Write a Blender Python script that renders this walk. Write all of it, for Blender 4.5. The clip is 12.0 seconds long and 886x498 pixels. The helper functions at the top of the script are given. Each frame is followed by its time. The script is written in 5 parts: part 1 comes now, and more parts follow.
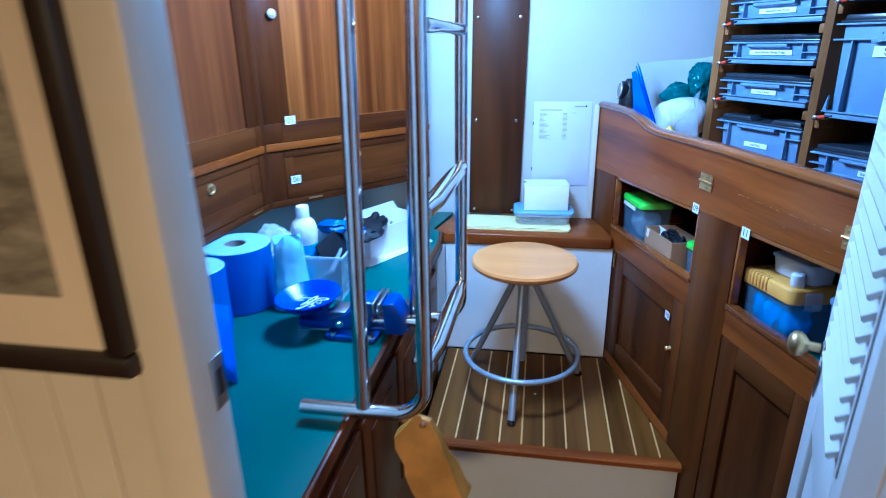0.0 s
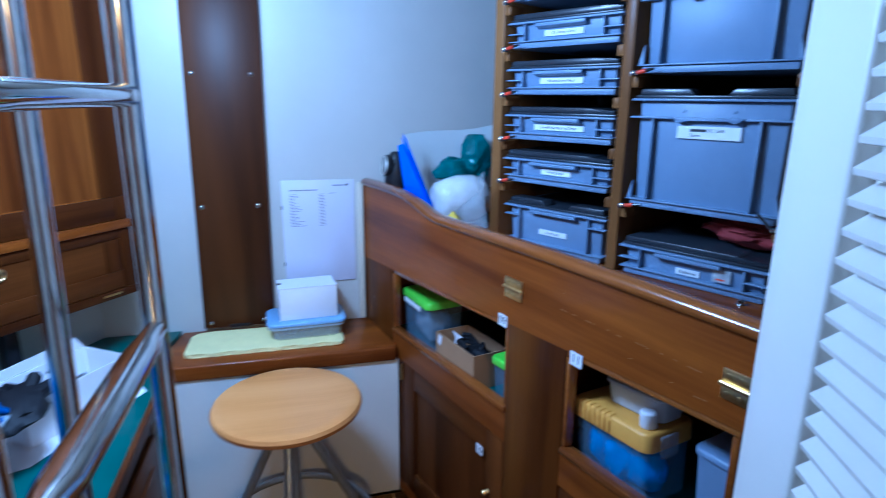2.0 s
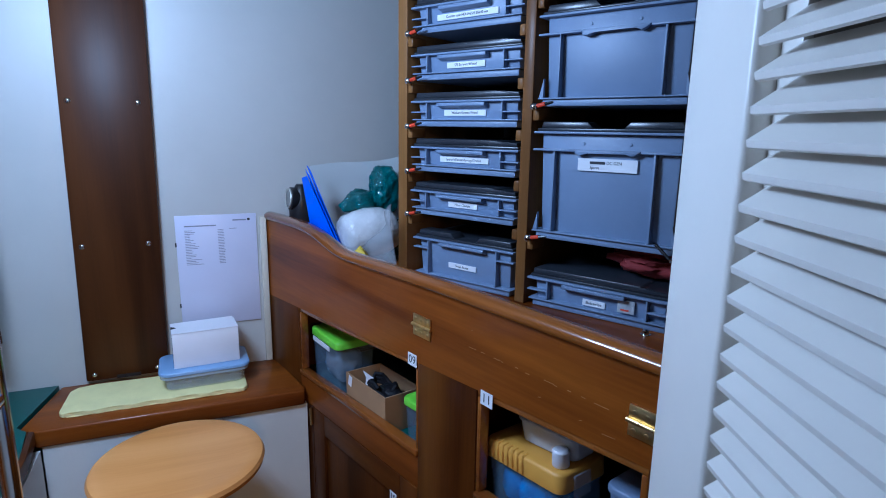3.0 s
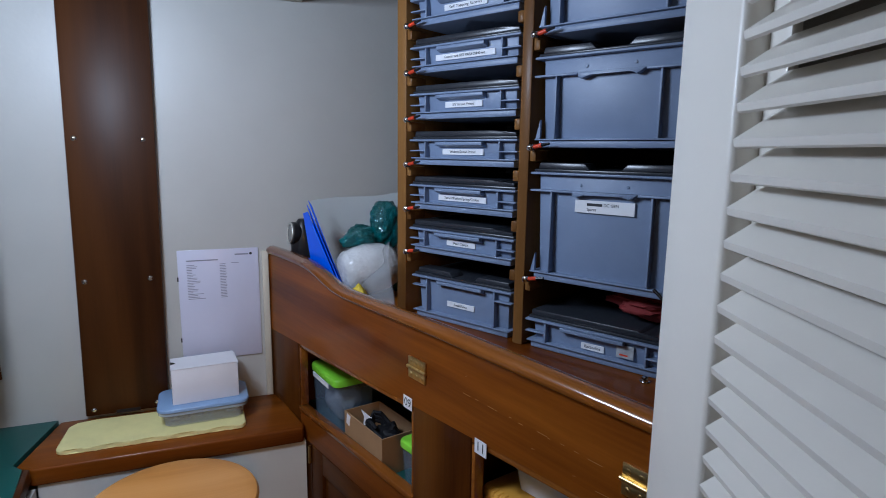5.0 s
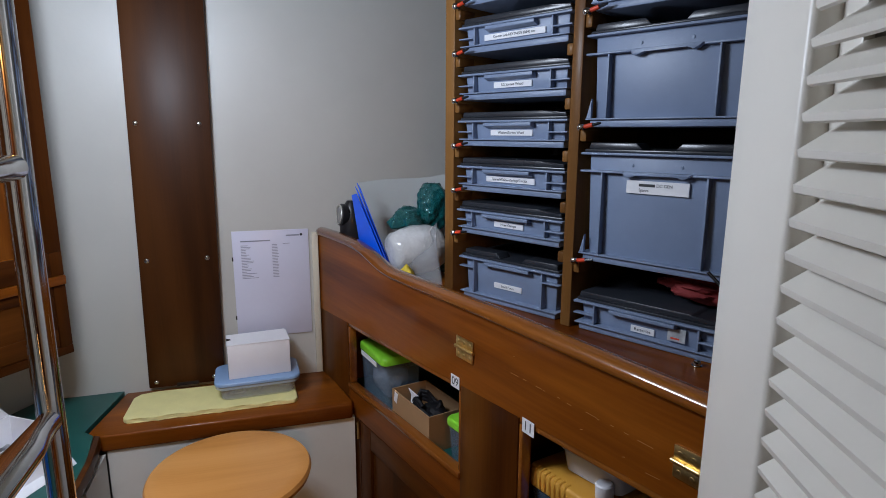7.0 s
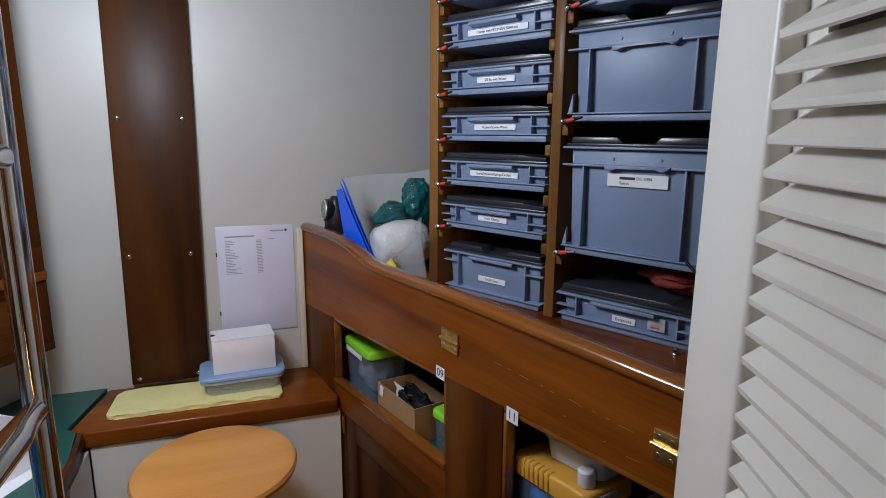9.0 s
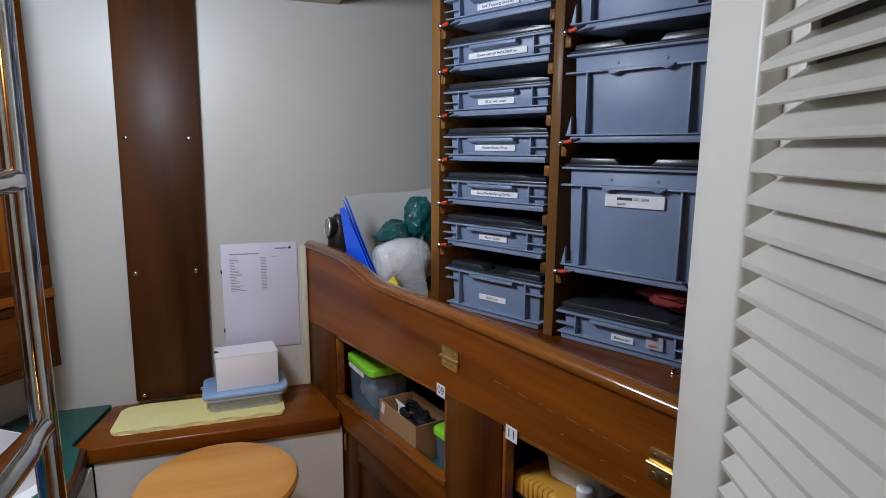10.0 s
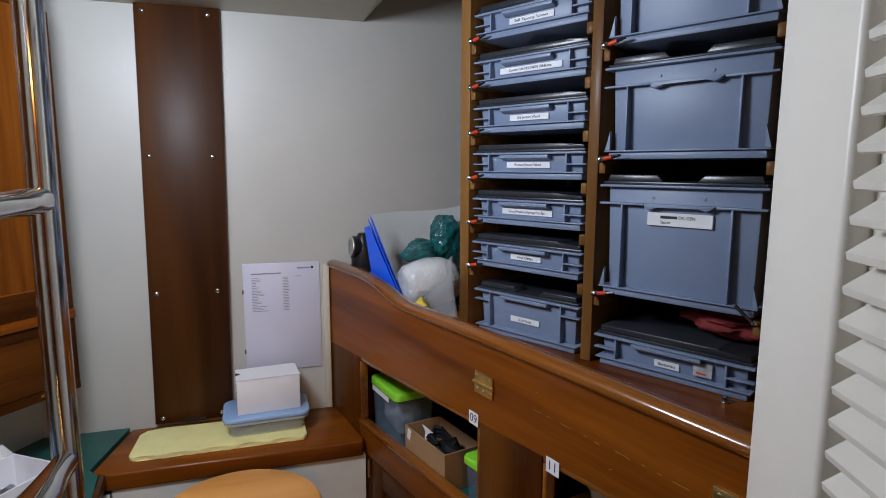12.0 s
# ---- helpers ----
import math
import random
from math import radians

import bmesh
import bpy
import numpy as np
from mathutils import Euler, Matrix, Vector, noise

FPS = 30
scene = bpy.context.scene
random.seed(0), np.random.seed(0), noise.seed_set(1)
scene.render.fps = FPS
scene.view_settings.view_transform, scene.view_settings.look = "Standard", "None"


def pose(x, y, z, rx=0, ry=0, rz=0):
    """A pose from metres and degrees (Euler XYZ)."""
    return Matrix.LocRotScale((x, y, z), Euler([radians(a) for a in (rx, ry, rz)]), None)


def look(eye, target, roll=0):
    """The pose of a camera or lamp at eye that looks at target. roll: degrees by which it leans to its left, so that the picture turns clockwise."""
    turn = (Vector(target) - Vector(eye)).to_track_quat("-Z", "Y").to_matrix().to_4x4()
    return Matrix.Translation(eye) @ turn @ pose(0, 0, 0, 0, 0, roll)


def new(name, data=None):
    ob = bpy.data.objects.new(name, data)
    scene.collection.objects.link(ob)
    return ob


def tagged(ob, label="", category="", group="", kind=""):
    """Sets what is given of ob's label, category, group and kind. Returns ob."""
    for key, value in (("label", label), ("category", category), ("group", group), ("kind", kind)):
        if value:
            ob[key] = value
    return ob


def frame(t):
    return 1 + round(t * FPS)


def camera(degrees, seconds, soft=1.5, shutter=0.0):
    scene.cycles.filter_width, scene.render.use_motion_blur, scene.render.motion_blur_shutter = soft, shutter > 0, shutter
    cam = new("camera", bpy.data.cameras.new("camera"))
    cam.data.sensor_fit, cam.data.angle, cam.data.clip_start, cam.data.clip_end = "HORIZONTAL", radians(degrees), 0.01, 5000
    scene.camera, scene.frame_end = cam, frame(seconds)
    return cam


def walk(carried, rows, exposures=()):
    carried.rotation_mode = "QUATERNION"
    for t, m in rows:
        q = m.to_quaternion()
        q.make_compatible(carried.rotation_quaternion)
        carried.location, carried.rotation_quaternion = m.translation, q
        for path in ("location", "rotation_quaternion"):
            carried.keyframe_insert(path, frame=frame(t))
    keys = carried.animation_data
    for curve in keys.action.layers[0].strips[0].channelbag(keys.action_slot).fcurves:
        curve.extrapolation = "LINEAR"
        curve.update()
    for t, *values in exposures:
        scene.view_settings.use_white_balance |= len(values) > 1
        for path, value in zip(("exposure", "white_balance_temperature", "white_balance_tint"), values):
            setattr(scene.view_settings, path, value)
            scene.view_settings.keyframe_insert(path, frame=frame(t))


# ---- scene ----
cam = camera(75.7, 12.0, soft=0.28, shutter=0.4)
PATH = [
    (0, (0.375, -0.013, 1.527), (0.06, 1.841, 0.846), -0.8),
    (0.5, (0.414, 0.204, 1.528), (0.156, 2.07, 0.856), -0.6),
    (0.8, (0.431, 0.288, 1.524), (0.118, 2.158, 0.858), -0.55),
    (1, (0.435, 0.339, 1.522), (0.161, 2.211, 0.872), -0.5),
    (1.5, (0.428, 0.425, 1.527), (0.445, 2.341, 0.953), 0.0),
    (2, (0.381, 0.499, 1.552), (0.885, 2.366, 1.042), 0.6),
    (2.5, (0.396, 0.524, 1.549), (1.172, 2.312, 1.104), 1.0),
    (3, (0.429, 0.536, 1.557), (1.195, 2.337, 1.146), 0.9),
    (3.5, (0.461, 0.547, 1.562), (1.313, 2.318, 1.19), 1.0),
    (5.5, (0.469, 0.54, 1.596), (1.105, 2.406, 1.26), 0.5),
    (6, (0.471, 0.54, 1.592), (1.032, 2.421, 1.208), 0.3),
    (6.5, (0.463, 0.546, 1.59), (1.024, 2.423, 1.19), 0.3),
    (7, (0.455, 0.538, 1.588), (1.038, 2.41, 1.194), 0.3),
    (9, (0.449, 0.524, 1.579), (1.085, 2.378, 1.181), 0.4),
    (9.5, (0.449, 0.52, 1.582), (1.068, 2.384, 1.205), 0.4),
    (10, (0.452, 0.507, 1.589), (1.075, 2.376, 1.244), 0.4),
    (10.5, (0.444, 0.51, 1.59), (1.03, 2.389, 1.238), 0.3),
    (11, (0.423, 0.523, 1.583), (0.946, 2.42, 1.223), 0.2),
    (11.5, (0.421, 0.535, 1.584), (0.958, 2.435, 1.265), 0.2),
    (12, (0.428, 0.561, 1.587), (1.012, 2.453, 1.303), 0.2),
]
EXPOSURES = [(0.0, 1.48, 3620, 0), (0.4, 1.30, 3600, -3), (0.8, 1.18, 3600, -3), (1.4, 1.02, 3700, 0), (2.0, 0.82, 3900, 4), (2.6, 0.60, 4220, 7),
             (3.1, 0.36, 4620, 7), (3.7, 0.18, 5000, 8), (5.3, 0.08, 5750, 9), (6.0, 0.09, 6000, 10), (9.0, 0.17, 6400, 10), (12.0, 0.18, 6500, 10)]
walk(cam, [(t, look(eye, target, roll)) for t, eye, target, roll in PATH], EXPOSURES)

# ---- world and lamps ----
world = bpy.data.worlds.new("world")
scene.world = world
world.use_nodes = True
world.node_tree.nodes["Background"].inputs[0].default_value = (0.5, 0.55, 0.6, 1)
world.node_tree.nodes["Background"].inputs[1].default_value = 0.02


def area_lamp(name, m, sx, sy, watts, colour):
    data = bpy.data.lights.new(name, "AREA")
    data.shape, data.size, data.size_y, data.energy, data.color = "RECTANGLE", sx, sy, watts, colour
    ob = new(name, data)
    ob.matrix_world = m
    return ob


bulb = bpy.data.lights.new("workshop_lamp", "POINT")
bulb.energy, bulb.shadow_soft_size, bulb.color = 33.5, 0.14, (0.885, 0.98, 1.14)
new("workshop_lamp", bulb).matrix_world = pose(0.095, 1.44, 1.955)
area_lamp("corridor_lamp", pose(0.32, -1.35, 2.0), 0.3, 0.3, 27.0, (1.0, 0.50, 0.13))


# ---- materials ----
def nodes_of(name):
    m = bpy.data.materials.new(name)
    m.use_nodes = True
    nt = m.node_tree
    return m, nt, nt.nodes["Principled BSDF"]


def add(nt, kind, **values):
    n = nt.nodes.new(kind)
    for key, value in values.items():
        n.inputs[key].default_value = value
    return n


def ramp(nt, source, stops):
    n = nt.nodes.new("ShaderNodeValToRGB")
    e = n.color_ramp.elements
    while len(e) < len(stops):
        e.new(0.5)
    for el, (p, c) in zip(e, stops):
        el.position, el.color = p, (*c, 1)
    nt.links.new(source, n.inputs[0])
    return n.outputs[0]


def coords(nt, scale, spread=3.0):
    """Object coordinates, scaled, and shifted at random from object to object."""
    tc, info = nt.nodes.new("ShaderNodeTexCoord"), nt.nodes.new("ShaderNodeObjectInfo")
    mul = nt.nodes.new("ShaderNodeMath")
    mul.operation = "MULTIPLY"
    mul.inputs[1].default_value = spread
    nt.links.new(info.outputs["Random"], mul.inputs[0])
    off = nt.nodes.new("ShaderNodeVectorMath")
    nt.links.new(tc.outputs["Object"], off.inputs[0])
    nt.links.new(mul.outputs[0], off.inputs[1])
    mp = nt.nodes.new("ShaderNodeMapping")
    mp.inputs["Scale"].default_value = scale
    nt.links.new(off.outputs[0], mp.inputs["Vector"])
    return mp.outputs[0]


def bump(nt, bsdf, height, strength, distance=0.002):
    b = nt.nodes.new("ShaderNodeBump")
    b.inputs["Strength"].default_value, b.inputs["Distance"].default_value = strength, distance
    nt.links.new(height, b.inputs["Height"])
    nt.links.new(b.outputs[0], bsdf.inputs["Normal"])


def wood(name, dark, mid, light, axis, rough=0.38, coat=0.04, fine=60.0, spec=0.12, coat_rough=0.14, broad=9.0):
    """Varnished wood with its grain along the given axis."""
    m, nt, bsdf = nodes_of(name)
    s = [broad, broad, broad]
    s["xyz".index(axis)] = 0.7
    n1 = add(nt, "ShaderNodeTexNoise", Scale=1.0, Detail=4.0, Roughness=0.55, Distortion=0.4)
    nt.links.new(coords(nt, s), n1.inputs["Vector"])
    f = [fine * 4, fine * 4, fine * 4]
    f["xyz".index(axis)] = fine * 0.12
    n2 = add(nt, "ShaderNodeTexNoise", Scale=1.0, Detail=2.0, Roughness=0.6)
    nt.links.new(coords(nt, f), n2.inputs["Vector"])
    mix = nt.nodes.new("ShaderNodeMath")
    mix.operation = "MULTIPLY_ADD"
    mix.inputs[1].default_value = 0.13
    nt.links.new(n2.outputs[0], mix.inputs[0])
    nt.links.new(n1.outputs[0], mix.inputs[2])
    nt.links.new(ramp(nt, mix.outputs[0], [(0.40, dark), (0.58, mid), (0.82, light)]), bsdf.inputs["Base Color"])
    r = nt.nodes.new("ShaderNodeMapRange")
    r.inputs["To Min"].default_value, r.inputs["To Max"].default_value = rough - 0.06, rough + 0.1
    nt.links.new(n1.outputs[0], r.inputs["Value"])
    nt.links.new(r.outputs[0], bsdf.inputs["Roughness"])
    bsdf.inputs["Coat Weight"].default_value = coat
    bsdf.inputs["Specular IOR Level"].default_value = spec
    bsdf.inputs["Coat Roughness"].default_value = coat_rough
    bump(nt, bsdf, n2.outputs[0], 0.08)
    return m


def paint(name, colour, rough=0.5, vary=0.06, scale=6.0, bumpy=0.05, metal=0.0, spec=0.5, fine=220.0):
    """Paint, plastic, paper: one colour with faint stains and grain."""
    m, nt, bsdf = nodes_of(name)
    n1 = add(nt, "ShaderNodeTexNoise", Scale=scale, Detail=5.0, Roughness=0.6)
    nt.links.new(coords(nt, (1, 1, 1)), n1.inputs["Vector"])
    lo = tuple(c * (1 - vary) for c in colour)
    hi = tuple(min(1.0, c * (1 + vary)) for c in colour)
    nt.links.new(ramp(nt, n1.outputs[0], [(0.3, lo), (0.7, hi)]), bsdf.inputs["Base Color"])
    r = nt.nodes.new("ShaderNodeMapRange")
    r.inputs["To Min"].default_value, r.inputs["To Max"].default_value = max(0.03, rough - 0.07), rough + 0.07
    nt.links.new(n1.outputs[0], r.inputs["Value"])
    nt.links.new(r.outputs[0], bsdf.inputs["Roughness"])
    bsdf.inputs["Metallic"].default_value = metal
    bsdf.inputs["Specular IOR Level"].default_value = spec
    if bumpy:
        n2 = add(nt, "ShaderNodeTexNoise", Scale=fine, Detail=2.0)
        nt.links.new(coords(nt, (1, 1, 1)), n2.inputs["Vector"])
        bump(nt, bsdf, n2.outputs[0], bumpy)
    return m


def clear(name, colour, rough=0.15, alpha=0.35):
    """Thin clear or milky plastic."""
    m, nt, bsdf = nodes_of(name)
    n1 = add(nt, "ShaderNodeTexNoise", Scale=25.0, Detail=3.0)
    nt.links.new(coords(nt, (1, 1, 1)), n1.inputs["Vector"])
    bsdf.inputs["Base Color"].default_value = (*colour, 1)
    bsdf.inputs["Roughness"].default_value = rough
    bsdf.inputs["Alpha"].default_value = alpha
    bump(nt, bsdf, n1.outputs[0], 0.15)
    return m


MAHOGANY = [(0.100, 0.0215, 0.0016), (0.205, 0.0545, 0.0040), (0.325, 0.104, 0.0085)]
W_RUN = wood("mahogany_run", *MAHOGANY, "x", coat=0.22, coat_rough=0.10)
# darker than MAHOGANY: the shade on the counter's stiles is put into the colour
W_STILE_SHADED = wood("mahogany_stile_shaded", (0.038, 0.0086, 0.0009), (0.077, 0.0212, 0.0017), (0.126, 0.041, 0.0036), "z", coat=0.15, coat_rough=0.12)
W_RAIL = wood("mahogany_rail", (0.105, 0.027, 0.004), (0.215, 0.066, 0.009), (0.34, 0.125, 0.019), "x", rough=0.22, coat=1.0, coat_rough=0.09)
W_PANEL = wood("mahogany_panel", (0.052, 0.0125, 0.0022), (0.092, 0.025, 0.0045), (0.140, 0.044, 0.008), "z", broad=22.0)
# streaks are grain; the golden tone is light on the angled cabinet, painted in
W_PANEL_LIT = wood("lit_streaked_panel", (0.062, 0.0145, 0.0017), (0.136, 0.037, 0.0040), (0.24, 0.082, 0.009), "z", broad=30.0)
# darker than MAHOGANY, for the cabinets, lower doors and bench front
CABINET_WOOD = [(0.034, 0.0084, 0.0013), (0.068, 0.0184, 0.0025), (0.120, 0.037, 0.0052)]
W_CAB_UP = wood("darker_upright", *CABINET_WOOD, "z")
W_CAB_RUN = wood("darker_run", *CABINET_WOOD, "x")
W_DARK = wood("dark_mahogany", (0.025, 0.0072, 0.0014), (0.048, 0.0142, 0.0024), (0.076, 0.0245, 0.0042), "z", rough=0.46, coat=0.16, coat_rough=0.36)
W_PLANK = wood("teak_plank", (0.052, 0.0190, 0.0020), (0.098, 0.0380, 0.0038), (0.15, 0.062, 0.0075), "y", rough=0.38)
W_POST = wood("teak_post", (0.12, 0.050, 0.013), (0.20, 0.090, 0.024), (0.28, 0.14, 0.042), "z", rough=0.4)
W_HOLLY = wood("pale_seam", (0.45, 0.25, 0.070), (0.56, 0.33, 0.105), (0.64, 0.41, 0.15), "y", rough=0.4)
W_SEAT = wood("beech_seat", (0.43, 0.180, 0.042), (0.53, 0.240, 0.064), (0.60, 0.29, 0.088), "x", rough=0.30)
CREAM = paint("cream_paint", (0.485, 0.475, 0.44), 0.40, 0.05, 3.0, 0.10, spec=0.55, fine=90.0)
JOINERY_WHITE = paint("joinery_white", (0.64, 0.63, 0.59), 0.42, 0.05, 3.0)
CEILING = paint("ceiling_paint", (0.60, 0.56, 0.45), 0.5, 0.04, 3.0)
DOOR_W = paint("door_paint", (0.735, 0.70, 0.63), 0.36, 0.03, 5.0)
CORRIDOR = paint("corridor_paint", (0.62, 0.55, 0.44), 0.45, 0.05, 4.0)
GREEN_TOP = paint("green_lino", (0.010, 0.080, 0.068), 0.33, 0.15, 5.0, 0.06)
GREY = paint("grey_plastic", (0.200, 0.255, 0.372), 0.42, 0.05, 14.0, 0.06, spec=0.4)
LID = paint("dark_lid", (0.026, 0.030, 0.038), 0.30, 0.08, 10.0, 0.08, spec=0.5)
LABEL = paint("label_paper", (0.80, 0.80, 0.82), 0.6, 0.03, 20.0, 0.0)
INK = paint("ink", (0.025, 0.025, 0.03), 0.6, 0.0, 5.0, 0.0)
CHROME = paint("chrome", (0.62, 0.62, 0.62), 0.12, 0.10, 30.0, 0.0, metal=1.0)
STEEL = paint("satin_steel", (0.36, 0.37, 0.39), 0.34, 0.10, 40.0, 0.0, metal=1.0)
PALE_METAL = paint("pale_nickel", (0.86, 0.84, 0.78), 0.38, 0.08, 40.0, 0.0, metal=0.8)
BRASS = paint("brass", (0.74, 0.54, 0.22), 0.34, 0.18, 60.0, 0.05, metal=1.0)
RED = paint("red_plastic", (0.62, 0.055, 0.018), 0.4, 0.1)
BLACK = paint("black_plastic", (0.012, 0.012, 0.014), 0.28, 0.2)
# near-black for shade: put into holes, slots and behind the crates
SHADE_BLACK = paint("inside_shade", (0.014, 0.009, 0.006), 0.7, 0.2)
WHITE = paint("white_card", (0.76, 0.75, 0.78), 0.55, 0.02, 15.0, 0.03)


# ---- building helpers ----
def part(name, bm, material, parent, label="", flat=False):
    bmesh.ops.recalc_face_normals(bm, faces=bm.faces[:])
    me = bpy.data.meshes.new(name)
    bm.to_mesh(me)
    bm.free()
    me.materials.append(material)
    if not flat:
        me.shade_smooth()
        me.set_sharp_from_angle(angle=radians(38))
    ob = new(name, me)
    ob.parent = parent
    return tagged(ob, label)


def soften(ob):
    ob.data.set_sharp_from_angle(angle=math.pi)
    return ob


def thing(name, m, label="", category="", group="", kind=""):
    ob = new(name)
    ob.empty_display_size = 0.05
    ob.matrix_world = m
    return tagged(ob, label, category, group, kind)


def setting(name, bm, material, label="", m=None, flat=False):
    ob = part(name, bm, material, None, label, flat)
    if m is not None:
        ob.matrix_world = m
    return tagged(ob, kind="structure")


def bevelled(bm, edges, r, seg=2):
    if r > 0:
        bmesh.ops.bevel(bm, geom=edges, offset=r, segments=seg, profile=0.5, affect="EDGES", clamp_overlap=True)


def box(x0, x1, y0, y1, z0, z1, r=0.0, bm=None, seg=2):
    out = bmesh.new() if bm is None else bm
    b = bmesh.new()
    vs = [b.verts.new((x, y, z)) for x in (x0, x1) for y in (y0, y1) for z in (z0, z1)]
    for f in ((0, 1, 3, 2), (4, 6, 7, 5), (0, 4, 5, 1), (2, 3, 7, 6), (0, 2, 6, 4), (1, 5, 7, 3)):
        b.faces.new([vs[i] for i in f])
    bevelled(b, b.edges[:], r, seg)
    return join(out, b)


def join(out, b):
    b.verts.ensure_lookup_table()
    made = [out.verts.new(v.co) for v in b.verts]
    b.verts.index_update()
    for f in b.faces:
        out.faces.new([made[v.index] for v in f.verts])
    b.free()
    return out


def prism(poly, y0, y1, r=0.0, axis="y", bm=None, seg=2):
    """A polygon of two coordinates drawn out along the third axis."""
    out = bmesh.new() if bm is None else bm
    b = bmesh.new()

    def at(p, h):
        return {"y": (p[0], h, p[1]), "x": (h, p[0], p[1]), "z": (p[0], p[1], h)}[axis]
    lo = [b.verts.new(at(p, y0)) for p in poly]
    hi = [b.verts.new(at(p, y1)) for p in poly]
    n = len(poly)
    b.faces.new(lo), b.faces.new(hi)
    for i in range(n):
        b.faces.new((lo[i], lo[(i + 1) % n], hi[(i + 1) % n], hi[i]))
    bevelled(b, b.edges[:], r, seg)
    return join(out, b)


def tube(points, radius, seg=12, closed=False, bm=None, squash=None):
    """A round bar along a line of points; squash: (width, height) factors point by point."""
    out = bmesh.new() if bm is None else bm
    pts = [Vector(p) for p in points]
    n = len(pts)
    rings, ref = [], None
    for i, p in enumerate(pts):
        a = pts[(i - 1) % n] if closed or i else p
        c = pts[(i + 1) % n] if closed or i < n - 1 else p
        way = (c - a).normalized()
        if ref is None:
            ref = Vector((0, 0, 1)) if abs(way.z) < 0.9 else Vector((1, 0, 0))
        side = way.cross(ref).normalized()
        ref = side.cross(way).normalized()
        rr = radius[i] if isinstance(radius, (list, tuple)) else radius
        w, h = squash[i] if squash else (1, 1)
        rings.append([out.verts.new(p + side * (rr * w * math.cos(q)) + ref * (rr * h * math.sin(q)))
                      for q in (2 * math.pi * k / seg for k in range(seg))])
    for i in range(n if closed else n - 1):
        u, v = rings[i], rings[(i + 1) % n]
        for k in range(seg):
            out.faces.new((u[k], u[(k + 1) % seg], v[(k + 1) % seg], v[k]))
    if not closed:
        out.faces.new(rings[0]), out.faces.new(rings[-1])
    return out


def lathe(profile, seg=32, m=None, bm=None):
    """A profile of (radius, height) turned about z, placed by m."""
    out = bmesh.new() if bm is None else bm
    m = m or Matrix()
    rings = []
    for r, z in profile:
        if r < 1e-6:
            rings.append([out.verts.new(m @ Vector((0, 0, z)))])
        else:
            rings.append([out.verts.new(m @ Vector((r * math.cos(a), r * math.sin(a), z)))
                          for a in (2 * math.pi * k / seg for k in range(seg))])
    for u, v in zip(rings, rings[1:]):
        for k in range(seg):
            q = [u[k % len(u)], u[(k + 1) % len(u)], v[(k + 1) % len(v)], v[k % len(v)]]
            f = list(dict.fromkeys(q))
            if len(f) > 2:
                out.faces.new(f)
    return out


def arc(cx, cz, r, a0, a1, n):
    return [(cx + r * math.cos(radians(a0 + (a1 - a0) * i / n)), cz + r * math.sin(radians(a0 + (a1 - a0) * i / n))) for i in range(n + 1)]


def lettering(text, size, m, parent, material, name="lettering", width=None):
    """Letters as a thin mesh, centred at m, facing local -y, upright along local z."""
    cu = bpy.data.curves.new(name, "FONT")
    cu.body, cu.size, cu.align_x, cu.align_y, cu.extrude = text, size, "CENTER", "CENTER", 0.0001
    tmp = bpy.data.objects.new(name, cu)
    me = bpy.data.meshes.new_from_object(tmp)
    bpy.data.objects.remove(tmp)
    if width and len(me.vertices):
        xs = [v.co.x for v in me.vertices]
        me.transform(Matrix.Diagonal((width / max(1e-6, max(xs) - min(xs)), 1, 1, 1)))
    me.transform(m @ pose(0, 0, 0, 90))
    me.materials.clear()
    me.materials.append(material)
    ob = new(name, me)
    ob.parent = parent
    return ob


COUNTER = pose(0.600, 2.285, 0, 0, 0, -74.5)
SHELF = pose(0.872, 1.798, 0, 0, 0, -62.0)
CAB_A = pose(-0.510, 1.000, 0, 0, 0, 85.7)
CAB_B = pose(-0.462, 1.637, 0, 0, 0, 51.1)
DOOR = pose(0.904, 1.007, 0, 0, 0, math.degrees(math.atan2(-0.927, -0.375)))

# ---- the setting ----
setting("floor", box(-0.9, 1.9, -1.6, 2.4, -0.06, 0.0), W_PLANK, "dark wooden floor of the lower level")
setting("ceiling", box(-1.2, 2.0, -1.7, 2.45, 2.13, 2.18), CEILING, "cream painted ceiling")
setting("ceiling_panel", prism([(-1.2, 2.005), (0.715, 2.005), (0.775, 2.07), (0.775, 2.129), (-1.2, 2.129)], 0.471, 2.287, 0.004), CEILING,
        "cream lowered ceiling panel with a slanted edge")
setting("wall_north", box(-1.2, 2.0, 2.29, 2.34, 0, 2.129), CREAM, "cream painted bulkhead")
setting("wall_east", prism([(1.32, 2.29), (1.38, 2.29), (1.90, 1.0), (1.90, 0.4705), (1.84, 0.4705), (1.84, 0.98)], 0, 2.129, axis="z"), CREAM,
        "cream painted ship side")
setting("wall_west", prism([(-0.735, 0.4705), (-0.60, 1.0), (-0.56, 1.68), (-0.18, 2.29), (-0.24, 2.33), (-0.62, 1.72), (-0.66, 1.0), (-0.795, 0.4705)], 0, 2.129, axis="z"),
        CREAM, "cream painted ship side")
setting("wall_south_west", box(-1.2, 0.0, 0.425, 0.470, 0, 2.129), CORRIDOR, "cream bulkhead clad in narrow boards")
setting("wall_south_east", box(0.671, 1.9, 0.425, 0.470, 0, 2.129), CORRIDOR, "cream painted bulkhead")
setting("wall_door_return", box(0.672, 0.70, -0.25, 0.424, 0, 2.129), CORRIDOR, "cream painted bulkhead")
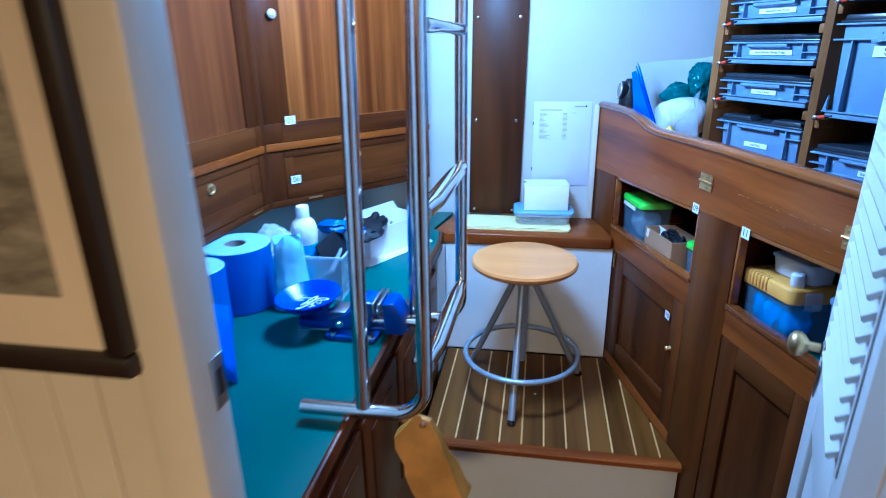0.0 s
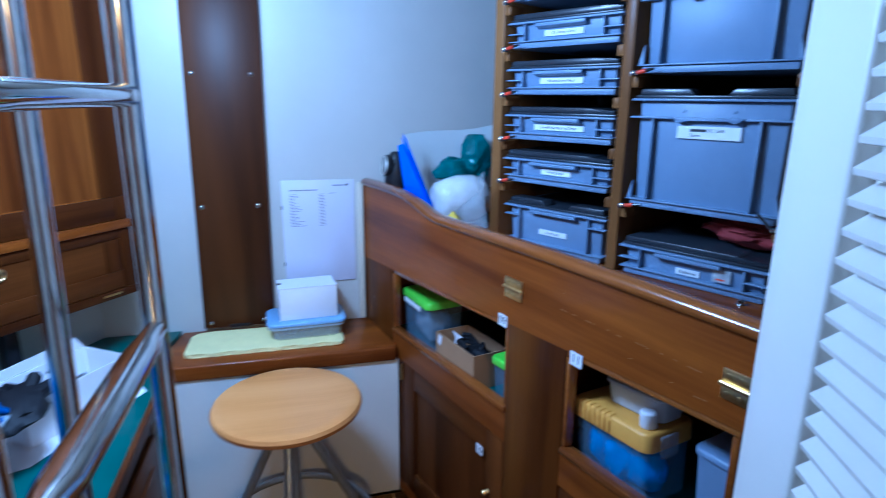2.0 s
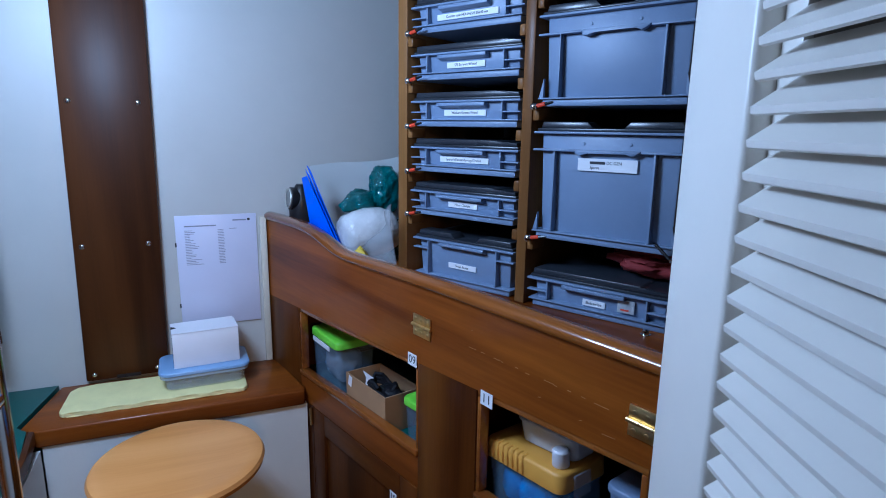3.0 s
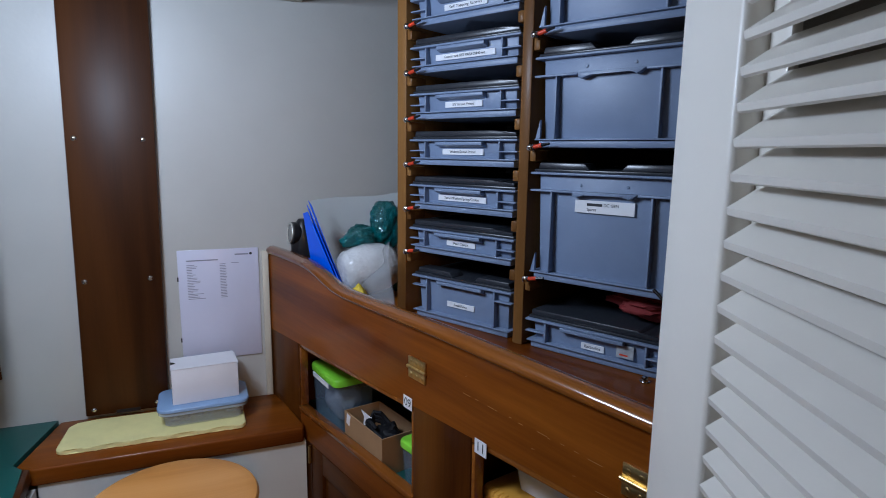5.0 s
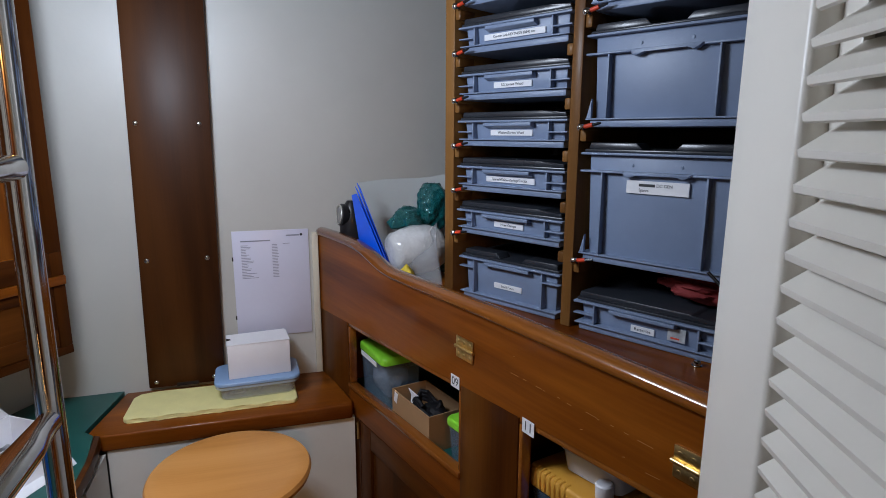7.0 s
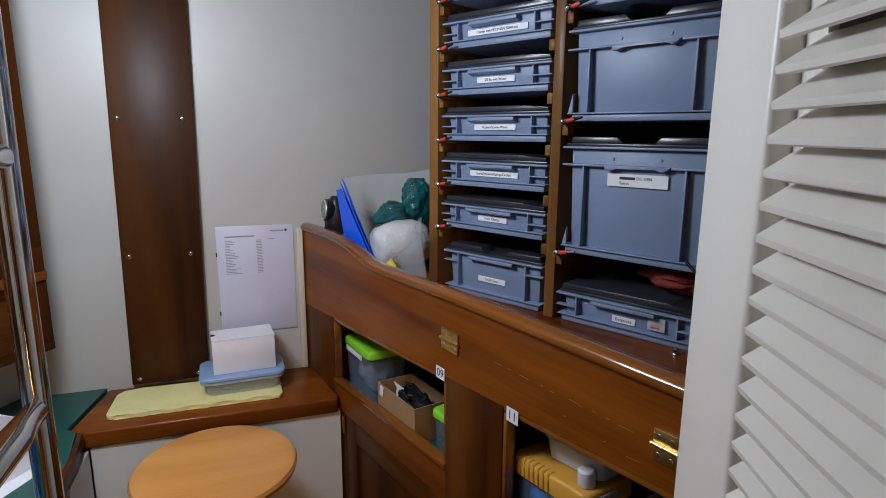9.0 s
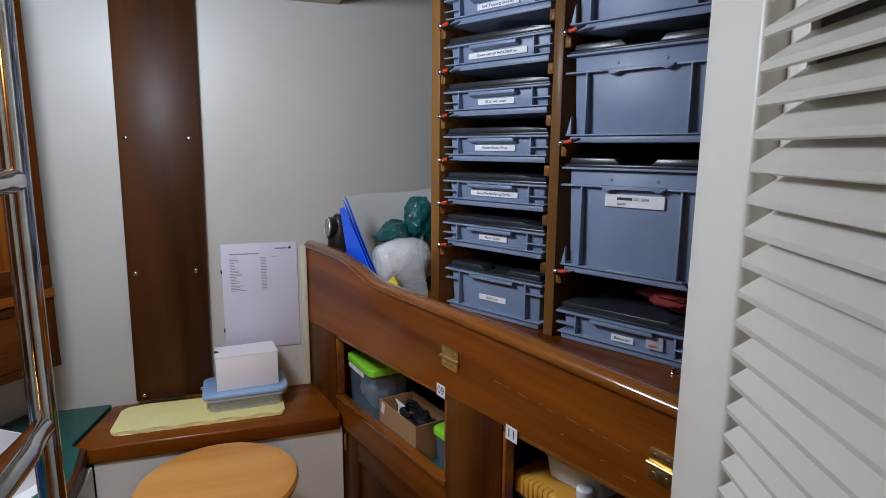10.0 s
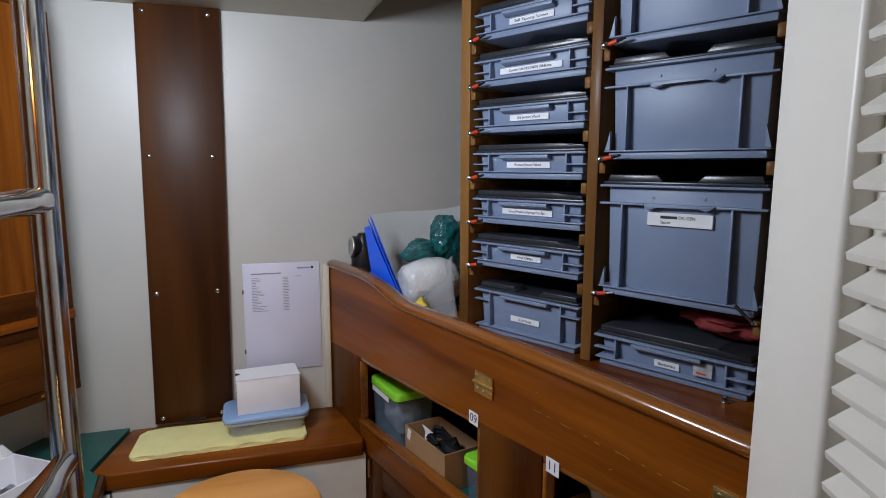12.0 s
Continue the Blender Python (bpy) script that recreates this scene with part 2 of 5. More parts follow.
setting("door_lintel", box(0.0005, 0.6705, 0.425, 0.470, 1.966, 2.129), CORRIDOR, "cream painted bulkhead above the doorway")
# added walls, never in view: they close the corridor, dark to weaken its reflections
setting("corridor_wall_south", box(-1.2, 1.9, -1.6, -1.55, 0, 2.129), W_DARK, "unseen wall closing the corridor, dark to dim reflections")
setting("corridor_wall_west", box(-1.2, -1.15, -1.549, 0.424, 0, 2.129), W_DARK, "unseen wall closing the corridor, dark to dim reflections")
setting("corridor_wall_east", box(0.9, 0.95, -1.549, 0.424, 0, 2.129), W_DARK, "unseen wall closing the corridor, dark to dim reflections")


# raised platform with pale seams
platform = tagged(thing("platform", Matrix(), "raised platform of dark planks with pale seams and a white riser", "platform"), kind="structure")


def counter_y(x):
    return 2.285 - (x - 0.6) / 0.277


def counter_x(y):
    return 0.6 + 0.277 * (2.285 - y)


part("base", prism([(0.046, 1.452), (counter_x(1.452) - 0.004, 1.452), (counter_x(2.0) - 0.004, 2.0), (counter_x(2.0) - 0.004, 2.031), (0.046, 2.031)], 0.0, 0.337, axis="z"), JOINERY_WHITE, platform, "white painted riser")
part("nosing", prism([(1.436, 0.325), (1.436, 0.340), (1.441, 0.346), (1.468, 0.346), (1.468, 0.338), (1.451, 0.338), (1.451, 0.325)], 0.046, counter_x(1.45), 0.0, "x"), W_RUN, platform, "dark wooden nosing")
SEAM0, PITCH = 0.1545, 0.0691
for i in range(-2, 11):
    xa, xb = SEAM0 + PITCH * i + 0.0028, SEAM0 + PITCH * (i + 1) - 0.0028
    xa = max(xa, 0.046)
    if xa > 0.815 or xb < 0.06:
        continue
    ya, yb = min(2.029, counter_y(xa)), min(2.029, counter_y(xb))
    if yb < 1.475:
        xb = counter_x(1.475)
        yb = 1.475
    poly = [(xa, 1.4685), (xb, 1.4685), (xb, yb)]
    if ya >= 2.029 > yb:
        poly.append((counter_x(2.029), 2.029))
    poly.append((xa, ya))
    part("plank", prism(poly, 0.3372, 0.346, axis="z"), W_PLANK, platform, flat=True)
    if xb < 0.8:
        part("seam", box(xb + 0.0002, xb + 0.0054, 1.472, min(2.028, counter_y(xb + 0.005)), 0.3372, 0.3456), W_HOLLY, platform, "pale wooden seam", flat=True)
part("screw", lathe([(0.0, 0.3475), (0.004, 0.347), (0.005, 0.346)], 12, pose(0.401, 1.749, 0)), BRASS, platform)


# ---- workbench ----
bench = thing("workbench", Matrix(), "workbench with a green top and dark wooden front", "workbench")
part("worktop", prism([(-0.733, 0.477), (0.027, 0.477), (0.030, 1.9), (0.014, 2.03), (-0.012, 2.058), (0.031, 2.287), (-0.19, 2.287), (-0.565, 1.67), (-0.605, 1.0)], 0.815, 0.850, axis="z"), GREEN_TOP, bench, "green worktop covering")
part("edge_strip", prism([(0.0275, 0.477), (0.040, 0.477), (0.043, 1.9), (0.032, 2.020), (0.0160, 2.028), (0.0305, 1.9)], 0.822, 0.853, 0.003, "z"), W_CAB_RUN, bench, "dark wooden edging")
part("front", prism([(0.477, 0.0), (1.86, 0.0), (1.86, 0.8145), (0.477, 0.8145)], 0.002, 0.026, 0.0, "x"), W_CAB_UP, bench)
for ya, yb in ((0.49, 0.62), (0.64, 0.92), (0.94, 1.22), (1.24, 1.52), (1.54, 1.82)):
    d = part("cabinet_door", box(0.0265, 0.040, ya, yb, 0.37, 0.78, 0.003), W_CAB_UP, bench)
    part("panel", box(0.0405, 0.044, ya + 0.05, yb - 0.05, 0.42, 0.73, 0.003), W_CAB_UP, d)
part("end_panel", prism([(1.861, 0.3375), (2.029, 0.3375), (2.029, 0.797), (1.861, 0.797)], 0.012, 0.036, 0.0, "x"), JOINERY_WHITE, bench, "white painted end panel")

# ---- end shelf ----
shelf = thing("end_shelf", Matrix(), "low varnished wooden shelf with a white front, across the bulkhead", "shelf")
part("top", prism([(-0.008, 2.058), (0.030, 2.033), (0.655, 2.030), (counter_x(2.06) - 0.002, 2.06), (0.602, 2.270), (0.602, 2.288), (0.0355, 2.288)], 0.800, 0.845, 0.007, "z", seg=3), W_RUN, shelf)
part("front", prism([(0.0375, 2.040), (0.662, 2.040), (0.662, 2.060), (0.0375, 2.060)], 0.347, 0.799, 0.0, "z"), JOINERY_WHITE, shelf, "white painted front")

# ---- bulkhead panel ----
panel = thing("wall_panel", pose(0.100, 2.29, 0.857), "dark mahogany cover panel screwed to the bulkhead", "panel")
b = box(0.0, 0.208, -0.022, -0.001, 0.0, 1.149, 0.004)
bmesh.ops.transform(b, matrix=Matrix(((1, 0, 0.0148, 0), (0, 1, 0, 0), (0, 0, 1, 0), (0, 0, 0, 1))), verts=b.verts[:])
part("board", b, W_DARK, panel)
for z in (0.016, 0.380, 0.756, 1.130):
    for x in (0.021, 0.178):
        part("screw", lathe([(0.0, 0.004), (0.004, 0.0035), (0.0068, 0.0016), (0.0075, 0.0)], 14, pose(x + 0.0148 * z, -0.0222, z, 90)), CHROME, panel, "domed chrome screw")
part("notch", box(0.075, 0.135, -0.0235, -0.0222, 0.0, 0.010), SHADE_BLACK, panel, "dark slot")

# ---- counter along the ship side ----
counter = thing("counter", COUNTER, "varnished mahogany counter with open compartments, a rounded rail and brass hinges", "counter")


def z_top(u):
    return 1.055 + 0.055 * u


def z_sill(u):
    return 0.877 + 0.030 * u


def z_door(u):
    return 0.785 + 0.035 * u


RAIL = [(-0.004, 1.311), (0.10, 1.313), (0.22, 1.313), (0.28, 1.310), (0.33, 1.303), (0.38, 1.291), (0.43, 1.280), (0.48, 1.276), (0.6, 1.277), (0.85, 1.282), (1.52, 1.283)]


def rail_z(u):
    return float(np.interp(u, [p[0] for p in RAIL], [p[1] for p in RAIL]))


FRONT, BACK = 0.0, 0.024
us = [0.0, 0.1, 0.2, 0.25, 0.28, 0.31, 0.34, 0.37, 0.40, 0.43, 0.46, 0.5, 0.6, 0.8, 1.1, 1.52]
part("upper_board", prism([(u, rail_z(u) - 0.014) for u in us] + [(1.52, z_top(1.52)), (0.8, z_top(0.8)), (0.0, z_top(0.0))], FRONT, BACK), W_RUN, counter)
sm = [(u, 0.010, rail_z(u) - 0.0135) for u in (-0.004, 0.008, *[0.02 + 0.02 * k for k in range(75)])]
part("rail", tube(sm, [0.009, 0.0135] + [0.0138] * (len(sm) - 2), 14, squash=[(1.5, 1.0)] * len(sm)), W_RAIL, counter, "rounded varnished rail")
part("stile", prism([(0.0, 0.347), (0.205, 0.347), (0.205, z_top(0.205) - 0.0005), (0.0, z_top(0) - 0.0005)], FRONT, BACK, 0.001), W_STILE_SHADED, counter)
part("stile", prism([(0.772, 0.0), (0.948, 0.0), (0.948, z_top(0.948) - 0.0005), (0.772, z_top(0.772) - 0.0005)], FRONT, BACK, 0.001), W_STILE_SHADED, counter)
part("stile", prism([(1.285, 0.0), (1.52, 0.0), (1.52, z_top(1.5) - 0.0005), (1.285, z_top(1.285) - 0.0005)], FRONT, BACK, 0.001), W_STILE_SHADED, counter)
for a, c in ((0.2055, 0.7715), (0.9485, 1.2845)):
    part("rail_board", prism([(a, z_door(a) + 0.003), (c, z_door(c) + 0.003), (c, z_sill(c) - 0.0125), (a, z_sill(a) - 0.0125)], FRONT + 0.001, BACK), W_RUN, counter)
    part("sill", prism([(a + 0.0005, z_sill(a) - 0.012), (c - 0.0005, z_sill(c) - 0.012), (c - 0.0005, z_sill(c) + 0.003), (a + 0.0005, z_sill(a) + 0.003)], -0.004, 0.022, 0.003), W_RAIL, counter, "worn wooden sill")
    part("lip", prism([(a, z_top(a) - 0.012), (c, z_top(c) - 0.012), (c, z_top(c) - 0.001), (a, z_top(a) - 0.001)], 0.002, 0.023, 0.002), W_RAIL, counter)
    for e in (a, c - 0.010):
        part("lip", prism([(e, z_sill(e) + 0.0035), (e + 0.010, z_sill(e) + 0.0035), (e + 0.010, z_top(e) - 0.0125), (e, z_top(e) - 0.0125)], 0.002, 0.023, 0.002), W_RAIL, counter)
part("inner_floor", prism([(0.10, z_sill(0.1) - 0.056), (1.5, z_sill(1.5) - 0.056), (1.5, z_sill(1.5) - 0.043), (0.10, z_sill(0.1) - 0.043)], 0.0245, 0.36), GREEN_TOP, counter, "green lined compartment floor")
# back and dividers in the darker wood: shade inside the compartments put into colour
part("inner_back", box(0.10, 1.5, 0.361, 0.372, 0.80, 1.18), W_CAB_RUN, counter)
part("divider", box(0.852, 0.868, 0.0245, 0.36, 0.862, 1.18), W_CAB_UP, counter)
part("divider", box(0.088, 0.099, 0.0245, 0.36, 0.838, 1.18), W_CAB_UP, counter)
part("top", prism([(0.004, 0.0245), (1.52, 0.0245), (1.52, 0.75), (0.30, 0.75), (0.004, 0.42)], 1.188, 1.205, axis="z"), W_RUN, counter, "wooden counter top behind the rail")


def panel_door(parent, a, c, z0, label=""):
    """A framed door with a sunk panel, its top along the joinery's slope."""
    zt = z_door
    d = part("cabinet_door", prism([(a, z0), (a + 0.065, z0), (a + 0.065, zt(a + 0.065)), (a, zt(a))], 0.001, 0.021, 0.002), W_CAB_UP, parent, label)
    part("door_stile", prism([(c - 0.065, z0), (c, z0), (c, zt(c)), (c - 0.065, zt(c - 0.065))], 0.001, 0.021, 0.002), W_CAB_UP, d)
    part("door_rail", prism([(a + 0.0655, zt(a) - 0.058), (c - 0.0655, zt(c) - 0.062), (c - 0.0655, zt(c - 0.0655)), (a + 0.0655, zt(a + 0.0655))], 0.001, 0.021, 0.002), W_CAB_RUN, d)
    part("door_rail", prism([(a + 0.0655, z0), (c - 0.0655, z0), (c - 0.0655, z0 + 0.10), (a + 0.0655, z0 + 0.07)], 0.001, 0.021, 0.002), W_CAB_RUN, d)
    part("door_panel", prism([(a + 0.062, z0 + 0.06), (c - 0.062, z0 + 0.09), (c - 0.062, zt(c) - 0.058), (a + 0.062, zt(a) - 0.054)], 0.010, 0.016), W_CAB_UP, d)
    return d


low = panel_door(counter, 0.275, 0.768, 0.385, "sunk-panel mahogany door")
part("knob", lathe([(0.0, 0.016), (0.006, 0.015), (0.008, 0.011), (0.005, 0.006), (0.007, 0.0)], 16, pose(0.717, 0.001, 0.650, 90)), BRASS, low, "small brass knob")
part("hinge", tube([(0.270, -0.003, 0.74), (0.270, -0.003, 0.79)], 0.004, 10), BRASS, low, "tarnished brass hinge")
panel_door(counter, 0.952, 1.283, 0.12, "sunk-panel mahogany door")
part("kick", prism([(0.2055, 0.347), (0.7715, 0.347), (0.7715, 0.383), (0.2055, 0.383)], 0.001, 0.022), W_RUN, counter)
part("stile", prism([(0.2055, 0.3835), (0.2735, 0.3835), (0.2735, z_door(0.2735) + 0.002), (0.2055, z_door(0.2055) + 0.002)], 0.001, 0.022), W_STILE_SHADED, counter)


def brass_hinge(u, z):
    h = part("hinge", box(u - 0.028, u + 0.028, -0.0035, -0.0005, z - 0.022, z - 0.003, 0.0008), BRASS, counter, "brass butt hinge")
    part("leaf", box(u - 0.028, u + 0.028, -0.0035, -0.0005, z + 0.003, z + 0.022, 0.0008), BRASS, h)
    for k in range(3):
        part("knuckle", tube([(u - 0.030 + 0.0204 * k, -0.004, z), (u - 0.0105 + 0.0204 * k, -0.004, z)], 0.0036, 10), BRASS, h)
    for du in (-0.019, 0.0, 0.019):
        for dz in (-0.013, 0.013):
            part("screw", lathe([(0.0, 0.0012), (0.0032, 0.0008), (0.0038, 0.0)], 10, pose(u + du, -0.0036, z + dz, 90)), BRASS, h)


brass_hinge(0.786, 1.178)
brass_hinge(1.279, 1.184)


def number_sticker(text, m, label, w=0.030, h=0.026):
    t = tagged(part("number_sticker", box(-w / 2, w / 2, -0.0012, -0.0002, -h / 2, h / 2), LABEL, None, label, True), category="sticker", group="number stickers")
    t.matrix_world = m
    lettering(text, h * 0.92, pose(0, -0.00145, 0), t, INK)


number_sticker("09", COUNTER @ pose(0.753, -0.0003, 1.098), "white sticker numbered 09 by a compartment")
number_sticker("11", COUNTER @ pose(0.975, -0.0003, 1.100), "white sticker numbered 11 by a compartment")
number_sticker("10", COUNTER @ pose(0.680, 0.0005, 0.742), "white sticker numbered 10 on a cabinet door", 0.026, 0.024)


# ---- crate shelving ----
rack = thing("crate_rack", SHELF, "tall teak rack with runners for grey crates", "rack")
for a, c in ((-0.036, -0.008), (0.2985, 0.3215), (0.6235, 0.6495)):
    part("post", box(a, c, 0.008, 0.415, 1.2055, 2.12, 0.002), W_POST, rack)
# near-black sheet standing for the shade in the gaps between crates
part("back", box(-0.036, 0.6495, 0.4155, 0.425, 1.2055, 2.12), SHADE_BLACK, rack, "back panel, near black for the shade between crates")


def runner(u, z, side):
    a, c = (u, u + 0.014) if side > 0 else (u - 0.014, u)
    part("runner", box(a, c, 0.010, 0.060, z - 0.026, z - 0.004, 0.003), W_POST, rack, "wooden runner")


def pin(u, z):
    """A retaining pin: chrome head, red shank, across a crate's foot."""
    p = part("retaining_pin", lathe([(0.0, 0.006), (0.0035, 0.0056), (0.0066, 0.003), (0.007, 0.0), (0.007, -0.006), (0.0, -0.006)], 16, pose(u, -0.002, z, 90)), CHROME, rack, "chrome pin head")
    part("shank", tube([(u + 0.004, 0.001, z + 0.001), (u + 0.024, -0.0005, z + 0.005)], 0.0042, 10), RED, p, "red plastic shank")
    part("tip", tube([(u + 0.0245, -0.0005, z + 0.005), (u + 0.040, -0.001, z + 0.008)], [0.0035, 0.0022], 8), BLACK, p)


LEFT_Z = [1.862, 1.762, 1.662, 1.562, 1.461, 1.361]
RIGHT_Z = [1.807, 1.602, 1.346]
for z in LEFT_Z:
    runner(-0.0075, z, 1), runner(0.298, z, -1), pin(0.003, z)
for z in RIGHT_Z:
    runner(0.322, z, 1), runner(0.623, z, -1), pin(0.331, z)


def crate(m, h, lines, label, deep=False, w=0.291, tag=(0.145, 0.10), shift=0.0, notch=False, paper=True):
    """A stacking crate with lid. lines: lettering of the label."""
    c = thing("storage_crate", m, label, "crate", "grey stacking crates")
    d = 0.385
    t = 0.012
    body = bmesh.new()
    lo, hi = [(0.016, 0.019), (w - 0.016, d - 0.016)], [(0.012, 0.013), (w - 0.012, d - 0.012)]
    vs = []
    for (q, z) in ((lo, 0.004), (hi, h)):
        vs.append([body.verts.new((x, y, z)) for x, y in ((q[0][0], q[0][1]), (q[1][0], q[0][1]), (q[1][0], q[1][1]), (q[0][0], q[1][1]))])
    body.faces.new(vs[0]), body.faces.new(vs[1])
    for i in range(4):
        body.faces.new((vs[0][i], vs[0][(i + 1) % 4], vs[1][(i + 1) % 4], vs[1][i]))
    bevelled(body, body.edges[:], 0.004)
    part("body", body, GREY, c)
    part("rim", box(0.0, w, 0.0, d, h - 0.0045, h, 0.0012), GREY, c)
    part("foot", box(0.010, w - 0.010, 0.007, d - 0.01, 0.0, 0.0135, 0.003), GREY, c)
    part("foot_rim", box(0.004, w - 0.004, 0.001, d - 0.004, 0.0136, 0.0165, 0.001), GREY, c)
    rib_top = h - 0.005
    if deep:
        rib_top = h - 0.033
        part("flange", box(0.0, 0.088, 0.0, 0.014, rib_top - 0.004, rib_top, 0.001), GREY, c)
        part("flange", box(w - 0.078, w, 0.0, 0.014, rib_top - 0.004, rib_top, 0.001), GREY, c)
        bow = [(0.088, rib_top), (0.202 + 0.011, rib_top), (0.205, rib_top - 0.006), (0.196, rib_top - 0.010), (0.186, rib_top - 0.004), (0.112, rib_top - 0.005), (0.100, rib_top - 0.011), (0.090, rib_top - 0.010)]
        part("handle", prism(bow, -0.001, 0.013, 0.0012), GREY, c)
        for x0, s in ((0.0045, 1), (w - 0.0045, -1)):
            part("gusset", prism([(x0, 0.017), (x0 + s * 0.009, 0.017), (x0 + s * 0.009, 0.052)], 0.004, 0.010), GREY, c)
        for x in (0.10, 0.19):
            part("rivet", lathe([(0.0, 0.001), (0.0025, 0.0008), (0.003, 0.0)], 10, pose(x, 0.0128, h - 0.022, 90)), GREY, c)
    else:
        for x0, x1 in ((0.0, 0.046), (w - 0.046, w)):
            zr = h * 0.53 if not notch else h - 0.026
            part("rib", box(x0, x1, 0.002, 0.016, zr, zr + 0.003, 0.0008), GREY, c)
        g = bmesh.new()
        prism([(-0.002, h - 0.0055), (0.014, h - 0.0055), (0.014, h - 0.0175), (-0.002, h - 0.0125)], 0.078, 0.205, 0.001, "x", g)
        part("handle", g, GREY, c)
    for x in (0.043, w - (0.0545 if deep else 0.0465)):
        part("rib", box(x, x + 0.0035, 0.002, 0.018, 0.0166, rib_top, 0.0008), GREY, c)
    lid = part("lid", box(0.004, w - 0.004, 0.006, d - 0.004, h + 0.0003, h + 0.006, 0.002), LID, c, "dark grey lid")
    if deep or notch:
        part("ridge", prism([(0.010, h + 0.0062), (0.118, h + 0.0062), (0.106, h + 0.018), (0.014, h + 0.018)], 0.010, 0.05, 0.002), LID, lid)
        part("ridge", prism([(0.176, h + 0.0062), (w - 0.010, h + 0.0062), (w - 0.014, h + 0.018), (0.188, h + 0.018)], 0.010, 0.05, 0.002), LID, lid)
    else:
        part("ridge", prism([(0.008, h + 0.0062), (w - 0.008, h + 0.0062), (w - 0.010, h + 0.0145), (0.235, h + 0.0145), (0.228, h + 0.0178), (0.010, h + 0.0178)], 0.009, d - 0.01, 0.002), LID, lid)
    if paper:
        tw, th = tag[0], 0.0122 if not deep or len(lines) < 2 else 0.024
        z = h * 0.53 if not deep else rib_top - 0.026
        if shift:
            z += shift
        y = 0.0105 + 0.006 * (1 - z / h)
        part("paper_label", box(0.146 - tw / 2 + tag[1] - 0.10, 0.146 + tw / 2 + tag[1] - 0.10, y, y + 0.004, z - th / 2, z + th / 2), LABEL, c, "white printed label", True)
        lab = c.children[-1]
        for i, (text, wide) in enumerate(lines):
            zz = z + (len(lines) - 1) * 0.0045 - 0.009 * i
            xx = 0.146 + tag[1] - 0.10 - (0.0 if len(lines) < 2 else (tw * 0.9 - wide) / 2 - tw * 0.18)
            if text is None:
                part("print", box(xx - wide / 2, xx + wide / 2, y - 0.0004, y - 0.0001, zz - 0.002, zz + 0.002), INK, lab, "", True)
            else:
                lettering(text, 0.0078, pose(xx, y - 0.0004, zz), lab, INK, width=wide)
    return c


def two_line_label(c, h):
    z, y = h - 0.062, 0.0118
    lab = part("paper_label", box(0.092, 0.206, y - 0.002, y + 0.004, z - 0.0115, z + 0.0115), LABEL, c, "white printed label", True)
    part("print", box(0.116, 0.146, y - 0.0024, y - 0.0021, z + 0.0015, z + 0.0065), INK, lab, "", True)
    lettering("DC GEN", 0.0078, pose(0.163, y - 0.0024, z + 0.004), lab, INK, width=0.028)
    lettering("Spares", 0.0078, pose(0.1255, y - 0.0024, z - 0.005), lab, INK, width=0.018)


NAMES = [("Self Tapping Screws", 0.085, 0.112), ("Counter sunk HEX M4/5/6 20&40 mm", 0.108, 0.158), ("S/S Screws Wood", 0.058, 0.100),
         ("Washers/Screws Wood", 0.070, 0.112), ("Spares/Washers/Springs/Circlips", 0.095, 0.132), ("Hose Clamps", 0.042, 0.080)]
for z, (text, wide, tw) in zip(LEFT_Z, NAMES):
    crate(SHELF @ pose(0.0015, 0.010, z + 0.0005), 0.0565, [(text, wide)], "shallow grey plastic crate with a dark lid and printed label", tag=(tw, 0.098))
crate(SHELF @ pose(0.005, 0.016, 1.2055), 0.100, [("Small Fuses", 0.036)], "grey plastic crate with a notched dark lid on the counter", w=0.282, tag=(0.078, 0.092), shift=-0.010, notch=True)
crate(SHELF @ pose(0.327, 0.010, RIGHT_Z[0] + 0.0005), 0.205, [(None, 0.05)], "deep grey plastic crate with a dark lid", True, tag=(0.11, 0.09), shift=-0.004)
crate(SHELF @ pose(0.327, 0.010, RIGHT_Z[1] + 0.0005), 0.166, [], "deep grey plastic crate with a notched dark lid", True, paper=False)
c3 = crate(SHELF @ pose(0.327, 0.010, RIGHT_Z[2] + 0.0005), 0.210, [], "deep grey plastic crate with a notched lid and white label", True, paper=False)
two_line_label(c3, 0.212)
c5 = crate(SHELF @ pose(0.328, 0.008, 1.2055), 0.060, [("Batteries", 0.032)], "shallow grey plastic crate under a red glove", tag=(0.046, 0.095), shift=-0.006)
pk5 = part("clear_sticker", box(0.190, 0.222, 0.0100, 0.0125, 0.022, 0.046), paint("grey_sticker", (0.42, 0.44, 0.46), 0.3, 0.3, 60.0), c5, "scuffed sticker", True)
part("print", box(0.196, 0.212, 0.0096, 0.0099, 0.026, 0.029), RED, pk5, "", True)


